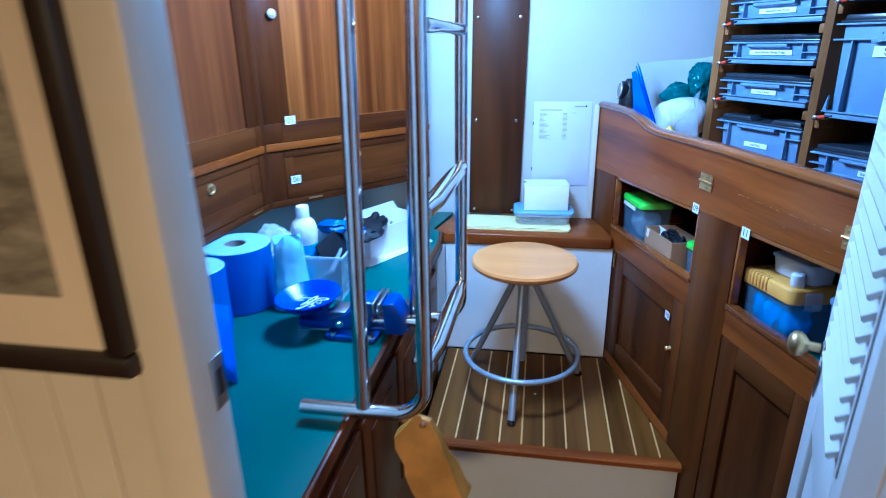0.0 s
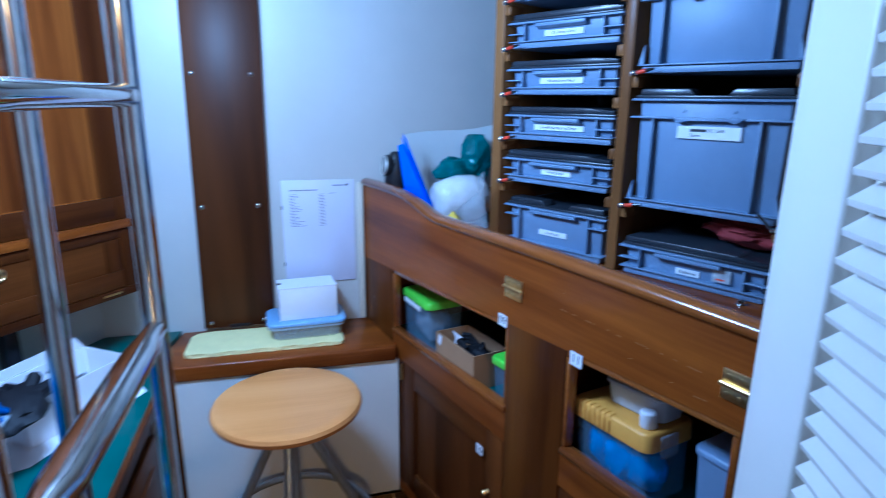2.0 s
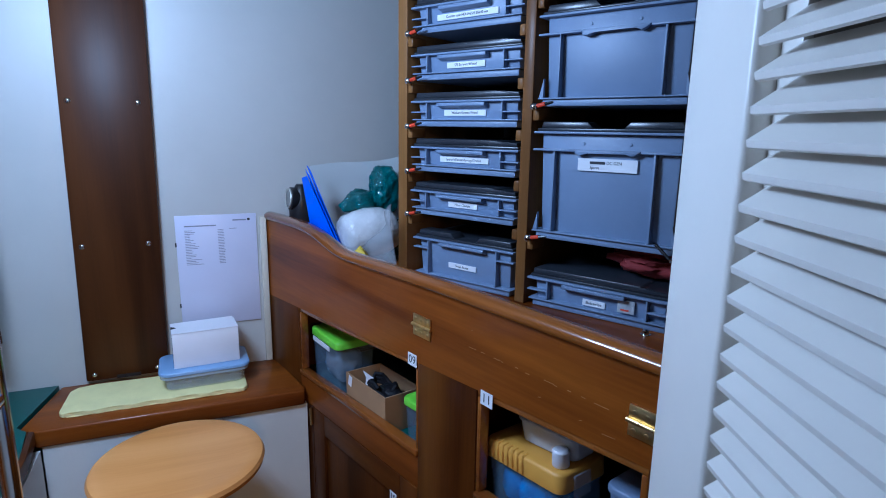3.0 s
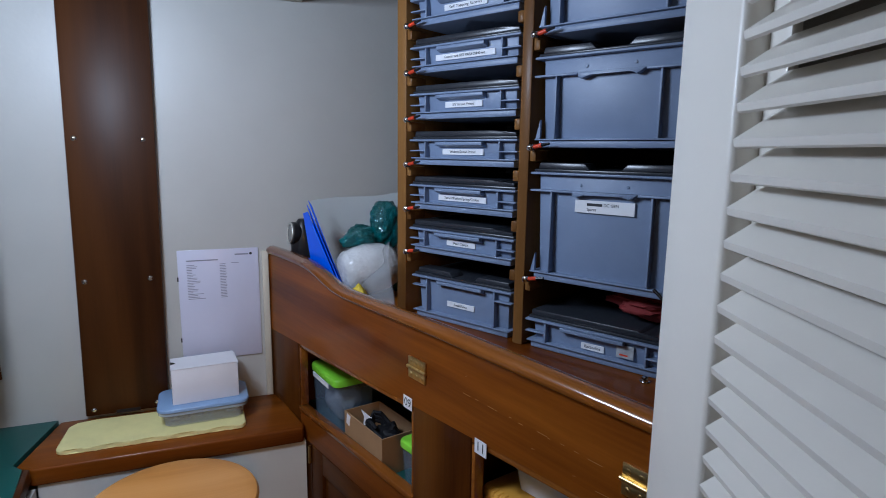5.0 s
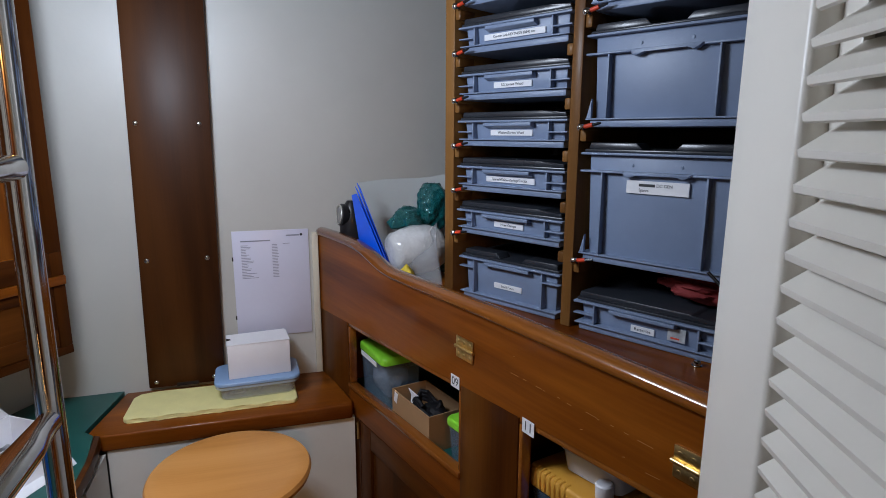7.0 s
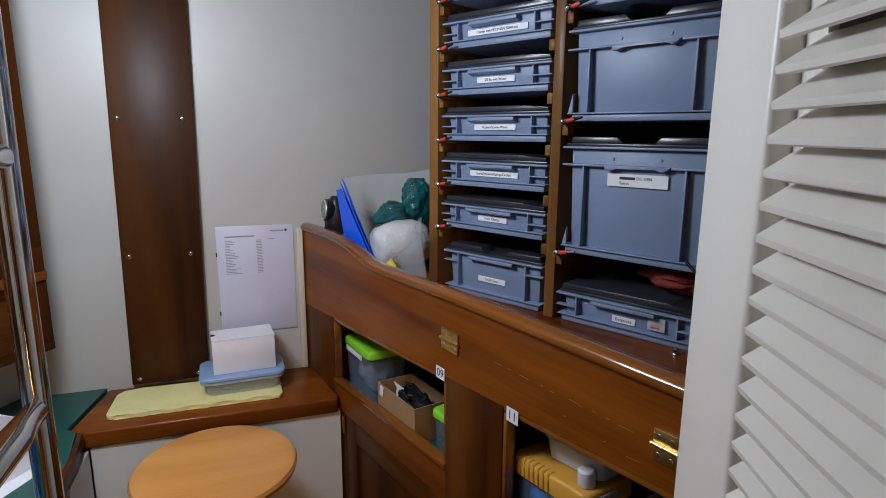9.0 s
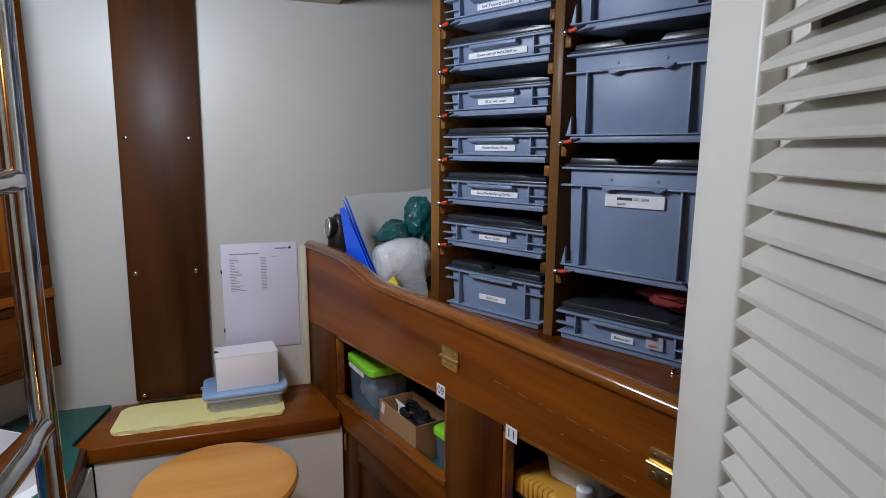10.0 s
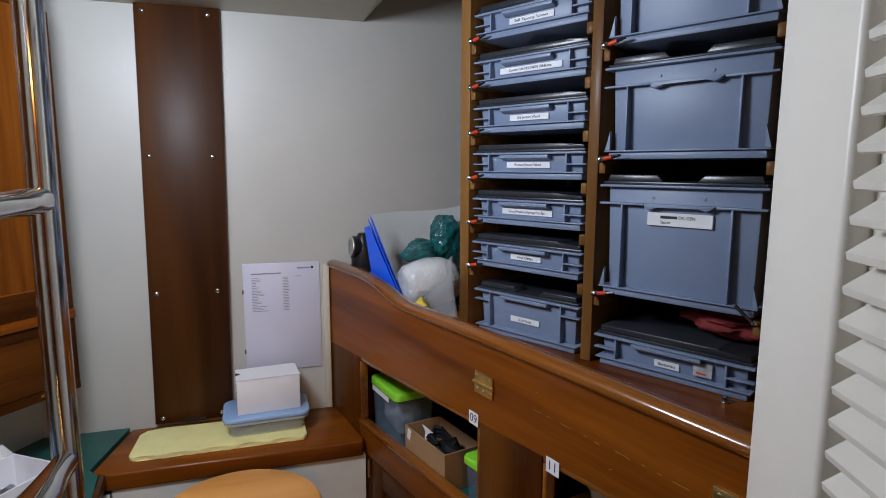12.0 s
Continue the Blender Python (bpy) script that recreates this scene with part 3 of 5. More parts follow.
# ---- cabinets over the bench ----
def wall_cabinet(m, u0, u1, label, knob_u, door_knob=None, panel_wood=W_PANEL):
    c = thing("wall_cabinet", m, label, "cabinet", "cabinets over the bench")
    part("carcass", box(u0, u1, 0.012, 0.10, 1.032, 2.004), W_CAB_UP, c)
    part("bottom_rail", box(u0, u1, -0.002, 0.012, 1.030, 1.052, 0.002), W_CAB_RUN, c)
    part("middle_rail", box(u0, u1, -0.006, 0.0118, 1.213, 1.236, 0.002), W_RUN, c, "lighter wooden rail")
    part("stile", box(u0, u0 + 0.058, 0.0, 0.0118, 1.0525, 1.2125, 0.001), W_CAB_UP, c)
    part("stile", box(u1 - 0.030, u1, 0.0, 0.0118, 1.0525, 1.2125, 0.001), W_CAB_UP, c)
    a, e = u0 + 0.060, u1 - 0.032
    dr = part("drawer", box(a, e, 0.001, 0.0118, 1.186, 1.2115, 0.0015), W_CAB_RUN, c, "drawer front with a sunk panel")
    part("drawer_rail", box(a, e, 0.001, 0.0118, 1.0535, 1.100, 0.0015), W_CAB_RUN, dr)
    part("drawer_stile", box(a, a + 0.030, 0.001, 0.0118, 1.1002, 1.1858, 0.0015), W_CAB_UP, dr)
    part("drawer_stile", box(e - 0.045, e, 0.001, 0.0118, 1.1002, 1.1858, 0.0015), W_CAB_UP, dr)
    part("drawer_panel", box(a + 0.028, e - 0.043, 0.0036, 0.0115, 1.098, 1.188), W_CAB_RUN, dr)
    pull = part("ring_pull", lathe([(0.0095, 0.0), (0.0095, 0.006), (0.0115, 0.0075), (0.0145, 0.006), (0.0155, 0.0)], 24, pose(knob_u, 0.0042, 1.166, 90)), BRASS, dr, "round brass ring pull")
    part("cup", lathe([(0.0, 0.0012), (0.0094, 0.0012)], 20, pose(knob_u, 0.0062, 1.166, 90)), SHADE_BLACK, pull, "dark sunk cup")
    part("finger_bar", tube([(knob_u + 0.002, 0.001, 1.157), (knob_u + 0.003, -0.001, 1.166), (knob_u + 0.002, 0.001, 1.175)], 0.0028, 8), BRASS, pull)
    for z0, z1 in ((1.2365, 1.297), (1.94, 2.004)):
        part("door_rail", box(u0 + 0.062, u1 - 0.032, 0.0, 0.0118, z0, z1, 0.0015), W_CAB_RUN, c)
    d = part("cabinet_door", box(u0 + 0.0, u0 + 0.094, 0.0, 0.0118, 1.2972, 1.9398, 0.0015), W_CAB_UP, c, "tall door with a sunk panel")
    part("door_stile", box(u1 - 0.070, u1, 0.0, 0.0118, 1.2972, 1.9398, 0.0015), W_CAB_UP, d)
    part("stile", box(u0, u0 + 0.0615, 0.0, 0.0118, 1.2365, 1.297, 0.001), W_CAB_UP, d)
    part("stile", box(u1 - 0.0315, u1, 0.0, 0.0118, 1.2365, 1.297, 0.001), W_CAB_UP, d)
    part("panel", box(u0 + 0.092, u1 - 0.068, 0.0055, 0.0115, 1.295, 1.942), panel_wood, d, "streaked mahogany panel")
    part("bead", box(u0 + 0.0942, u1 - 0.0702, 0.002, 0.0054, 1.2973, 1.3003), W_RAIL, d)
    if door_knob:
        part("knob", lathe([(0.0, 0.020), (0.007, 0.019), (0.0135, 0.014), (0.011, 0.009), (0.006, 0.006), (0.009, 0.0)], 18, pose(door_knob, 0.0, 1.613, 90)), PALE_METAL, d, "round metal knob")
    for a in (u0 + 0.13, u1 - 0.10):
        part("catch", box(a, a + 0.052, -0.004, -0.0022, 1.040, 1.046, 0.0008), BRASS, c, "slim brass finger catch")
    return c


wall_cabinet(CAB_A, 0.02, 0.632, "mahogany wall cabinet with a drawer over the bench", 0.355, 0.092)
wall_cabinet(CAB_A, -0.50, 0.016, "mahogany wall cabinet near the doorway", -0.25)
wall_cabinet(CAB_B, 0.004, 0.668, "mahogany wall cabinet set at an angle over the bench", 0.339, 0.066, W_PANEL_LIT)
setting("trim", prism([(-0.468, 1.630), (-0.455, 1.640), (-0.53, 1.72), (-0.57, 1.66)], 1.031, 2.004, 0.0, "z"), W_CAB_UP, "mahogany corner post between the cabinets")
number_sticker("03", CAB_A @ pose(0.148, -0.0003, 1.297), "white sticker numbered 03 on a cabinet door", 0.034, 0.024)
number_sticker("04", CAB_A @ pose(0.142, -0.0003, 1.098), "white sticker numbered 04 on a drawer", 0.034, 0.024)
number_sticker("05", CAB_B @ pose(0.096, -0.0003, 1.303), "white sticker numbered 05 on a cabinet door", 0.034, 0.026)
number_sticker("06", CAB_B @ pose(0.096, -0.0003, 1.113), "white sticker numbered 06 on a drawer", 0.034, 0.026)
brk = tagged(part("support_bracket", box(-0.016, 0.016, -0.02, 0.02, 0.8505, 1.031, 0.003), BLACK, None, "black metal support under the angled cabinet"), category="bracket")
brk.matrix_world = CAB_B @ pose(0.36, 0.055, 0)

# ---- ladder ----
ladder = thing("ladder", Matrix(), "polished steel ladder with flattened rungs beside the workbench", "ladder")
R = 0.0142


def bent(y, dx):
    foot = [(-0.045 + dx, y, 0.878), (0.06 + dx, y, 0.878), (0.125 + dx, y, 0.879)]
    bend = [(x + dx, y, z) for x, z in arc(0.132, 0.942, 0.063, -80, -5, 8)]
    return foot + bend + [(0.1955 + dx, y, 1.0), (0.197 + dx, y, 1.5), (0.203 + dx, y, 2.003)]


for y, dx in ((0.853, -0.004), (1.252, 0.008)):
    st = part("stringer", tube(bent(y, dx), R, 16), CHROME, ladder, "bent polished tube")
    part("end_cap", lathe([(0.0, 0.001), (R * 0.8, 0.001), (R * 0.82, -0.004), (R * 0.7, -0.004)], 16, pose(-0.046 + dx, y, 0.878, 0, -90)), STEEL, st)
    part("handrail", tube([(0.076 + dx, y, 0.889), (0.088 + dx, y, 1.45), (0.100 + dx, y, 2.003)], R, 16), CHROME, ladder, "straight polished tube")
for z in (1.552, 1.265, 0.978):
    ys = [0.866, 0.880, 0.905, 0.935, 1.17, 1.20, 1.225, 1.240]
    sq = [(0.85, 0.85), (0.85, 0.85), (1.0, 0.85), (1.3, 0.75), (1.3, 0.75), (1.0, 0.85), (0.85, 0.85), (0.85, 0.85)]
    part("rung", tube([(0.197 + 0.009 * (y - 0.853) / 0.4 + (z - 1.3) * 0.004, y, z) for y in ys], 0.0155, 14, squash=sq), CHROME, ladder, "flattened steel rung")

# ---- stool ----
STOOL_GREY = paint("silver_paint", (0.30, 0.33, 0.37), 0.32, 0.12, 30.0, 0.04, metal=0.35)
stool = thing("stool", pose(0.345, 1.797, 0.346), "round wooden stool on a grey three-legged steel frame", "stool")
part("seat", lathe([(0.0, 0.4895), (0.10, 0.490), (0.145, 0.4945), (0.165, 0.4965), (0.174, 0.494), (0.1785, 0.486), (0.176, 0.476), (0.165, 0.468), (0.12, 0.462), (0.0, 0.461)], 64), W_SEAT, stool, "round varnished beech seat")
part("column", lathe([(0.0, 0.4605), (0.050, 0.4605), (0.050, 0.455), (0.019, 0.452), (0.017, 0.11), (0.0, 0.108)], 20), STOOL_GREY, stool, "steel screw column")
part("hub", lathe([(0.0185, 0.44), (0.030, 0.438), (0.030, 0.405), (0.0185, 0.402)], 20), STOOL_GREY, stool)
for a in (-94.8, 25.2, 145.2):
    ca, sa = math.cos(radians(a)), math.sin(radians(a))
    leg = part("leg", tube([(0.022 * ca, 0.022 * sa, 0.437), (0.030 * ca, 0.030 * sa, 0.425), (0.233 * ca, 0.233 * sa, 0.008)], 0.0118, 14), STOOL_GREY, stool, "grey steel tube leg")
    part("rubber_foot", tube([(0.231 * ca, 0.231 * sa, 0.014), (0.2375 * ca, 0.2375 * sa, 0.0006)], 0.0135, 12), BLACK, leg)
ring = [(0.198 * math.cos(2 * math.pi * k / 48), 0.198 * math.sin(2 * math.pi * k / 48), 0.138) for k in range(48)]
part("foot_ring", tube(ring, 0.0095, 12, True), STOOL_GREY, stool, "grey steel foot ring")

# ---- louvred door ----
door = thing("door_1", DOOR, "white louvred wooden door standing open against the counter", "door", kind="structure")
Wd, T, ST = 0.540, 0.032, 0.155
part("stile", box(0.0, 0.122, 0.0, T, 0.03, 1.96, 0.006, seg=3), DOOR_W, door)
part("louvre_strip", box(0.1222, ST - 0.0035, 0.022, T - 0.001, 1.0445, 1.8595, 0.002), DOOR_W, door)
part("stile", box(Wd - 0.110, Wd, 0.0, T, 0.03, 1.96, 0.006, seg=3), DOOR_W, door)
for z0, z1 in ((1.86, 1.96), (0.90, 1.044), (0.03, 0.20)):
    part("rail", box(0.1222, Wd - 0.1102, 0.0, T, z0, z1, 0.003), DOOR_W, door)
part("bead", box(Wd - 0.094, Wd - 0.084, -0.0026, -0.0002, 1.044, 1.86, 0.0012), DOOR_W, door)
part("lower_panel", box(0.1222, Wd - 0.1102, 0.010, 0.022, 0.2, 0.8998), DOOR_W, door)
z = 1.572 - 20 * 0.02605
while z < 1.83:
    profile = [(-0.0135, z + 0.0062), (-0.0122, z + 0.0006), (-0.0092, z - 0.0008), (0.0270, z + 0.0235), (0.0270, z + 0.0300), (0.0235, z + 0.0310), (-0.0105, z + 0.0082)]
    part("louvre", prism(profile, ST - 0.003, Wd - 0.1104, 0.0, "x"), DOOR_W, door)
    z += 0.02605
KNOB_BRASS = paint("worn_brass", (0.58, 0.43, 0.19), 0.34, 0.10, 50.0, 0.04, metal=0.9)
knob = part("door_knob", lathe([(0.0085, 0.004), (0.0085, 0.020), (0.0120, 0.0245), (0.0185, 0.0285), (0.0225, 0.0350), (0.0230, 0.0410), (0.0205, 0.0475), (0.0150, 0.0520), (0.0080, 0.0545), (0.0, 0.0552)], 28, pose(0.046, -0.003, 1.012, 90)), KNOB_BRASS, door, "round brass door knob")
part("rosette", lathe([(0.0, 0.0045), (0.0125, 0.0040), (0.0160, 0.0020), (0.0165, 0.0)], 24, pose(0.046, -0.0003, 1.012, 90)), STEEL, knob, "dull metal rosette")
lock = part("lock_plate", box(0.036, 0.056, -0.0032, -0.0003, 0.918, 0.974, 0.0012), STEEL, door, "dull metal keyhole plate")
part("keyhole", box(0.0440, 0.0480, -0.0036, -0.0033, 0.934, 0.958), SHADE_BLACK, lock, "dark keyhole", True)

# ---- corridor side: boards, trim, picture ----
for k in range(15):
    x1 = -0.0008 - 0.0560 * k
    part("board", box(x1 - 0.0545, x1, 0.4170, 0.4248, 0.0, 1.95, 0.0025, seg=1), CORRIDOR, bpy.data.objects["wall_south_west"], flat=True)
trim = setting("door_trim", box(0.0, 0.053, 0.4120, 0.4750, 0, 1.96, 0.004), CORRIDOR, "cream painted door trim")
strike = part("strike_plate", box(0.0532, 0.0550, 0.448, 0.470, 1.165, 1.225, 0.0006), STEEL, trim, "dull metal strike plate")
part("latch_hole", box(0.0551, 0.0554, 0.453, 0.465, 1.180, 1.210), SHADE_BLACK, strike, "dark latch hole", True)
pic = thing("framed_picture", pose(-0.300, 0.4168, 1.475), "framed print in a dark frame on the corridor wall", "picture")
FRAME_DARK = paint("dark_frame", (0.016, 0.009, 0.006), 0.45, 0.2)
OUT_R, OUT_B, OUT_T, FR = 0.307, -0.245, 0.30, 0.024
part("frame", box(-OUT_R, OUT_R, -0.022, -0.0005, OUT_B, OUT_B + FR, 0.005), FRAME_DARK, pic, "dark wooden frame")
part("frame", box(-OUT_R, OUT_R, -0.022, -0.0005, OUT_T, OUT_T + FR, 0.005), FRAME_DARK, pic)
for x in (-OUT_R, OUT_R - FR):
    part("frame", box(x, x + FR, -0.022, -0.0005, OUT_B + FR + 0.0002, OUT_T - 0.0002, 0.005), FRAME_DARK, pic)
MAT_CARD = paint("cream_card", (0.66, 0.55, 0.42), 0.7, 0.03)
part("mount", box(-OUT_R + FR, OUT_R - FR, -0.010, -0.003, OUT_B + FR, OUT_T), MAT_CARD, pic, "cream card mount")
m, nt, bsdf = nodes_of("old_print")
n1 = add(nt, "ShaderNodeTexNoise", Scale=14.0, Detail=6.0, Roughness=0.65)
nt.links.new(coords(nt, (1.0, 1.0, 2.2)), n1.inputs["Vector"])
nt.links.new(ramp(nt, n1.outputs[0], [(0.3, (0.10, 0.085, 0.065)), (0.5, (0.25, 0.22, 0.17)), (0.7, (0.42, 0.38, 0.30))]), bsdf.inputs["Base Color"])
bsdf.inputs["Roughness"].default_value = 0.5
part("print", box(-0.228, 0.243, -0.0108, -0.0103, -0.167, 0.235), m, pic, "faded brown landscape print", True)

# ---- things on the end shelf ----
FOAM = paint("yellow_foam", (0.76, 0.69, 0.31), 0.75, 0.05, 20.0, 0.15)
front_edge = [(0.078 + 0.0151 * k, 2.082 + 0.0032 * math.sin(k * 1.1)) for k in range(29)]
outline = [(0.066, 2.10), (0.070, 2.088)] + front_edge + [(0.510, 2.095), (0.505, 2.225), (0.45, 2.238), (0.13, 2.243), (0.085, 2.236), (0.070, 2.215)]
mat = part("foam_mat", prism(outline, 0.8455, 0.8575, 0.0022, "z", seg=1), FOAM, None, "pale yellow foam mat with a wavy edge on the shelf", True)
tagged(mat, category="mat")
CLEAR = clear("clear_plastic", (0.70, 0.76, 0.84), 0.10, 0.24)
MILKY = clear("milky_plastic", (0.62, 0.72, 0.82), 0.25, 0.40)
BLUE_LID = paint("pale_blue_lid", (0.25, 0.38, 0.60), 0.25, 0.04)


def open_box(x0, x1, y0, y1, z0, z1, t, flare=0.0, bm=None):
    """A tub with walls of thickness t, open at the top."""
    b = bmesh.new() if bm is None else bm

    def ringv(i, z, f):
        return [b.verts.new(v) for v in ((x0 + i - f, y0 + i - f, z), (x1 - i + f, y0 + i - f, z), (x1 - i + f, y1 - i + f, z), (x0 + i - f, y1 - i + f, z))]
    rings = [ringv(0, z0, 0), ringv(0, z1, flare), ringv(t, z1, flare), ringv(t, z0 + t, 0)]
    b.faces.new(rings[0]), b.faces.new(rings[3])
    for u, v in zip(rings, rings[1:]):
        for i in range(4):
            b.faces.new((u[i], u[(i + 1) % 4], v[(i + 1) % 4], v[i]))
    return b


def rounded_loft(rings, bm=None):
    """Rounded rectangles (half width, half depth, corner radius, height) joined one above another and closed at both ends."""
    b = bmesh.new() if bm is None else bm
    loops = []
    for hx, hy, r, z in rings:
        pts = []
        for cx, cy, a0 in ((hx - r, hy - r, 0), (r - hx, hy - r, 90), (r - hx, r - hy, 180), (hx - r, r - hy, 270)):
            pts += arc(cx, cy, r, a0, a0 + 90, 5)
        loops.append([b.verts.new((x, y, z)) for x, y in pts])
    n = len(loops[0])
    for u, v in zip(loops, loops[1:]):
        for k in range(n):
            b.faces.new((u[k], u[(k + 1) % n], v[(k + 1) % n], v[k]))
    b.faces.new(loops[0]), b.faces.new(loops[-1])
    return b


def rounded_tub(hx, hy, r, h, t, flare):
    """A thin-walled tub with rounded corners."""
    return rounded_loft([(hx - 0.004, hy - 0.004, r, 0.0), (hx, hy, r, 0.004), (hx + flare, hy + flare, r, h), (hx + flare - t, hy + flare - t, r - t, h), (hx - t, hy - t, r - t, 0.005)])


def rounded_lid(hx, hy, r, z0, z1):
    q = min(0.3 * (z1 - z0), 0.006)
    return rounded_loft([(hx - 0.001, hy - 0.001, r, z0), (hx, hy, r, z0 + 0.001), (hx, hy, r, z1 - q), (hx - q * 0.35, hy - q * 0.35, r, z1 - q * 0.35), (hx - q, hy - q, r, z1)])


tub = thing("food_tub", pose(0.404, 2.187, 0.8577, 0, 0, 2), "clear plastic tub with a pale blue lid on the mat", "tub")
part("body", rounded_tub(0.100, 0.064, 0.022, 0.044, 0.002, 0.006), CLEAR, tub, "clear tub body")
part("lid", rounded_lid(0.116, 0.075, 0.028, 0.0442, 0.0545), BLUE_LID, tub, "pale blue lid")
part("lid_skirt", rounded_lid(0.1135, 0.0725, 0.026, 0.0345, 0.0441), MILKY, tub, "milky rim under the lid")
bits = bmesh.new()
rnd = random.Random(4)
for k in range(40):
    x, y = rnd.uniform(-0.085, 0.085), rnd.uniform(-0.05, 0.05)
    a = rnd.uniform(0, 3.14)
    tube([(x, y, 0.004 + rnd.random() * 0.012), (x + 0.02 * math.cos(a), y + 0.02 * math.sin(a), 0.006 + rnd.random() * 0.016)], 0.003, 6, bm=bits)
part("contents", bits, STEEL, tub, "small metal parts")
wb = thing("white_box", pose(0.410, 2.188, 0.9124, 0, 0, 4), "small white cardboard box on the tub", "box")
part("carton", box(-0.084, 0.084, -0.046, 0.046, 0.0, 0.098, 0.0015), WHITE, wb)
part("flap", prism([(-0.085, -0.047), (0.085, -0.047), (0.080, 0.052), (-0.085, 0.047)], 0.0982, 0.0995, axis="z"), WHITE, wb, "closed top flap")
part("tuck_notch", prism([(-0.0852, -0.006), (-0.072, 0.000), (-0.076, 0.010), (-0.0852, 0.016)], 0.0988, 0.1001, axis="z"), SHADE_BLACK, wb, "dark tuck notch", True)
part("side_gap", box(-0.0846, -0.0838, -0.043, -0.030, 0.004, 0.085), SHADE_BLACK, wb, "dark open seam", True)

sheet = thing("paper_sheet", pose(0.4615, 2.2895, 1.143), "printed inventory sheet in a sleeve on the bulkhead", "paper")
SLEEVE = paint("sleeve_paper", (0.60, 0.60, 0.72), 0.30, 0.02, 8.0, 0.02)
part("page", box(-0.1095, 0.1095, -0.0035, -0.0005, -0.1635, 0.1635, 0.0008), SLEEVE, sheet)
GREY_INK = paint("grey_ink", (0.24, 0.24, 0.30), 0.6, 0.1)


def bar(x0, x1, z0, h=0.0017, mat=GREY_INK):
    part("print", box(x0, x1, -0.0039, -0.0036, z0, z0 + h), mat, sheet, "", True)


bar(-0.086, -0.002, 0.131, 0.0035), bar(0.044, 0.082, 0.144, 0.004), bar(0.034, 0.054, 0.121)
part("print", lathe([(0.0, 0.0003), (0.004, 0.0003), (0.004, 0.0)], 12, pose(0.088, -0.0036, 0.147, 90)), INK, sheet, "", True)
rnd = random.Random(7)
for k in range(22):
    zz = 0.119 - 0.0047 * k
    bar(-0.086, -0.086 + rnd.uniform(0.012, 0.036 if k < 18 else 0.055), zz)
    bar(0.002, 0.002 + rnd.uniform(0.015, 0.019), zz)
for z in (0.075, -0.105):
    part("clip", box(-0.1125, -0.1085, -0.004, -0.0005, z, z + 0.012), BLACK, sheet, "small dark clip", True)
setting("wall_batten", box(0.580, 0.5985, 2.276, 2.2895, 0.846, 1.296, 0.002), CEILING, "cream painted batten")

# ---- things in the compartments ----
LIME = paint("lime_lid", (0.22, 0.60, 0.03), 0.38, 0.05)
CARD = paint("brown_card", (0.34, 0.20, 0.095), 0.75, 0.08, 12.0, 0.12)
YELLOW_LID = paint("amber_lid", (0.66, 0.33, 0.045), 0.42, 0.06)
BLUE_BAG = paint("blue_plastic_bag", (0.02, 0.27, 0.86), 0.16, 0.35, 30.0, 0.6, fine=45.0)
DUSKY = clear("dusky_plastic", (0.24, 0.34, 0.46), 0.12, 0.18)
CASE = clear("clear_case", (0.80, 0.84, 0.88), 0.12, 0.68)
LENS = paint("torch_lens", (0.20, 0.20, 0.19), 0.25, 0.15)
DULL_BLACK = paint("dull_black", (0.008, 0.008, 0.010), 0.6, 0.2, spec=0.2)


def floor_z(u):
    return z_sill(u) - 0.0428


def lidded(m, w, d, h, lid_h, lid_mat, body_mat, label, name="storage_box"):
    t = thing(name, m, label, "box")
    part("body", rounded_tub(w / 2, d / 2, 0.014, h, 0.002, 0.004), body_mat, t)
    part("lid", rounded_lid(w / 2 + 0.008, d / 2 + 0.008, 0.018, h + 0.0003, h + lid_h), lid_mat, t, "snap-on coloured lid")
    return t


def lump(r, squash, seed, rough=0.25, detail=3):
    """A crumpled soft lump."""
    b = bmesh.new()
    bmesh.ops.create_icosphere(b, subdivisions=detail, radius=1.0)
    off = Vector((seed * 3.1, seed * 1.7, seed * 0.9))
    for v in b.verts:
        k = 1 + rough * noise.noise(v.co * 1.6 + off) + rough * 0.5 * noise.noise(v.co * 4.5 + off)
        v.co = Vector((v.co.x * squash[0], v.co.y * squash[1], v.co.z * squash[2])) * (r * k)
    return b


def stand(u, y, dz=0.0, turn=0.0, slope=-1.72):
    """A pose on the compartment floor, tilted as the joinery slopes."""
    return COUNTER @ pose(u, y, floor_z(u) + dz + 0.0006, 0, slope, turn)


g1 = lidded(stand(0.285, 0.094, 0.006, -4, -0.5), 0.166, 0.105, 0.132, 0.022, LIME, DUSKY, "clear plastic box with a lime green lid in the compartment")
part("paper_label", box(-0.076, 0.036, -0.0582, -0.0562, 0.114, 0.127), LABEL, g1, "white label", True)
cont = lump(0.052, (1.3, 0.85, 1.0), 3)
bmesh.ops.translate(cont, verts=cont.verts[:], vec=(0, 0, 0.062))
part("contents", cont, paint("murky_film", (0.22, 0.26, 0.31), 0.25, 0.3, 18.0, 0.4, fine=60.0), g1, "crumpled grey film")
cb = thing("cardboard_box", stand(0.512, 0.080, 0, -2), "open brown cardboard box with black cable inside", "box")
part("carton", open_box(-0.098, 0.098, -0.050, 0.052, 0.0, 0.092, 0.003), CARD, cb)
part("paper_label", prism([(-0.086, 0.064), (-0.070, 0.060), (-0.062, 0.088), (-0.080, 0.0905)], -0.0512, -0.0504), WHITE, cb, "torn white label", True)
coil = [((0.045 + 0.006 * math.sin(7 * a)) * math.cos(a), 0.030 * math.sin(a), 0.055 + 0.012 * math.sin(3 * a) + 0.0016 * a) for a in (0.35 * k for k in range(52))]
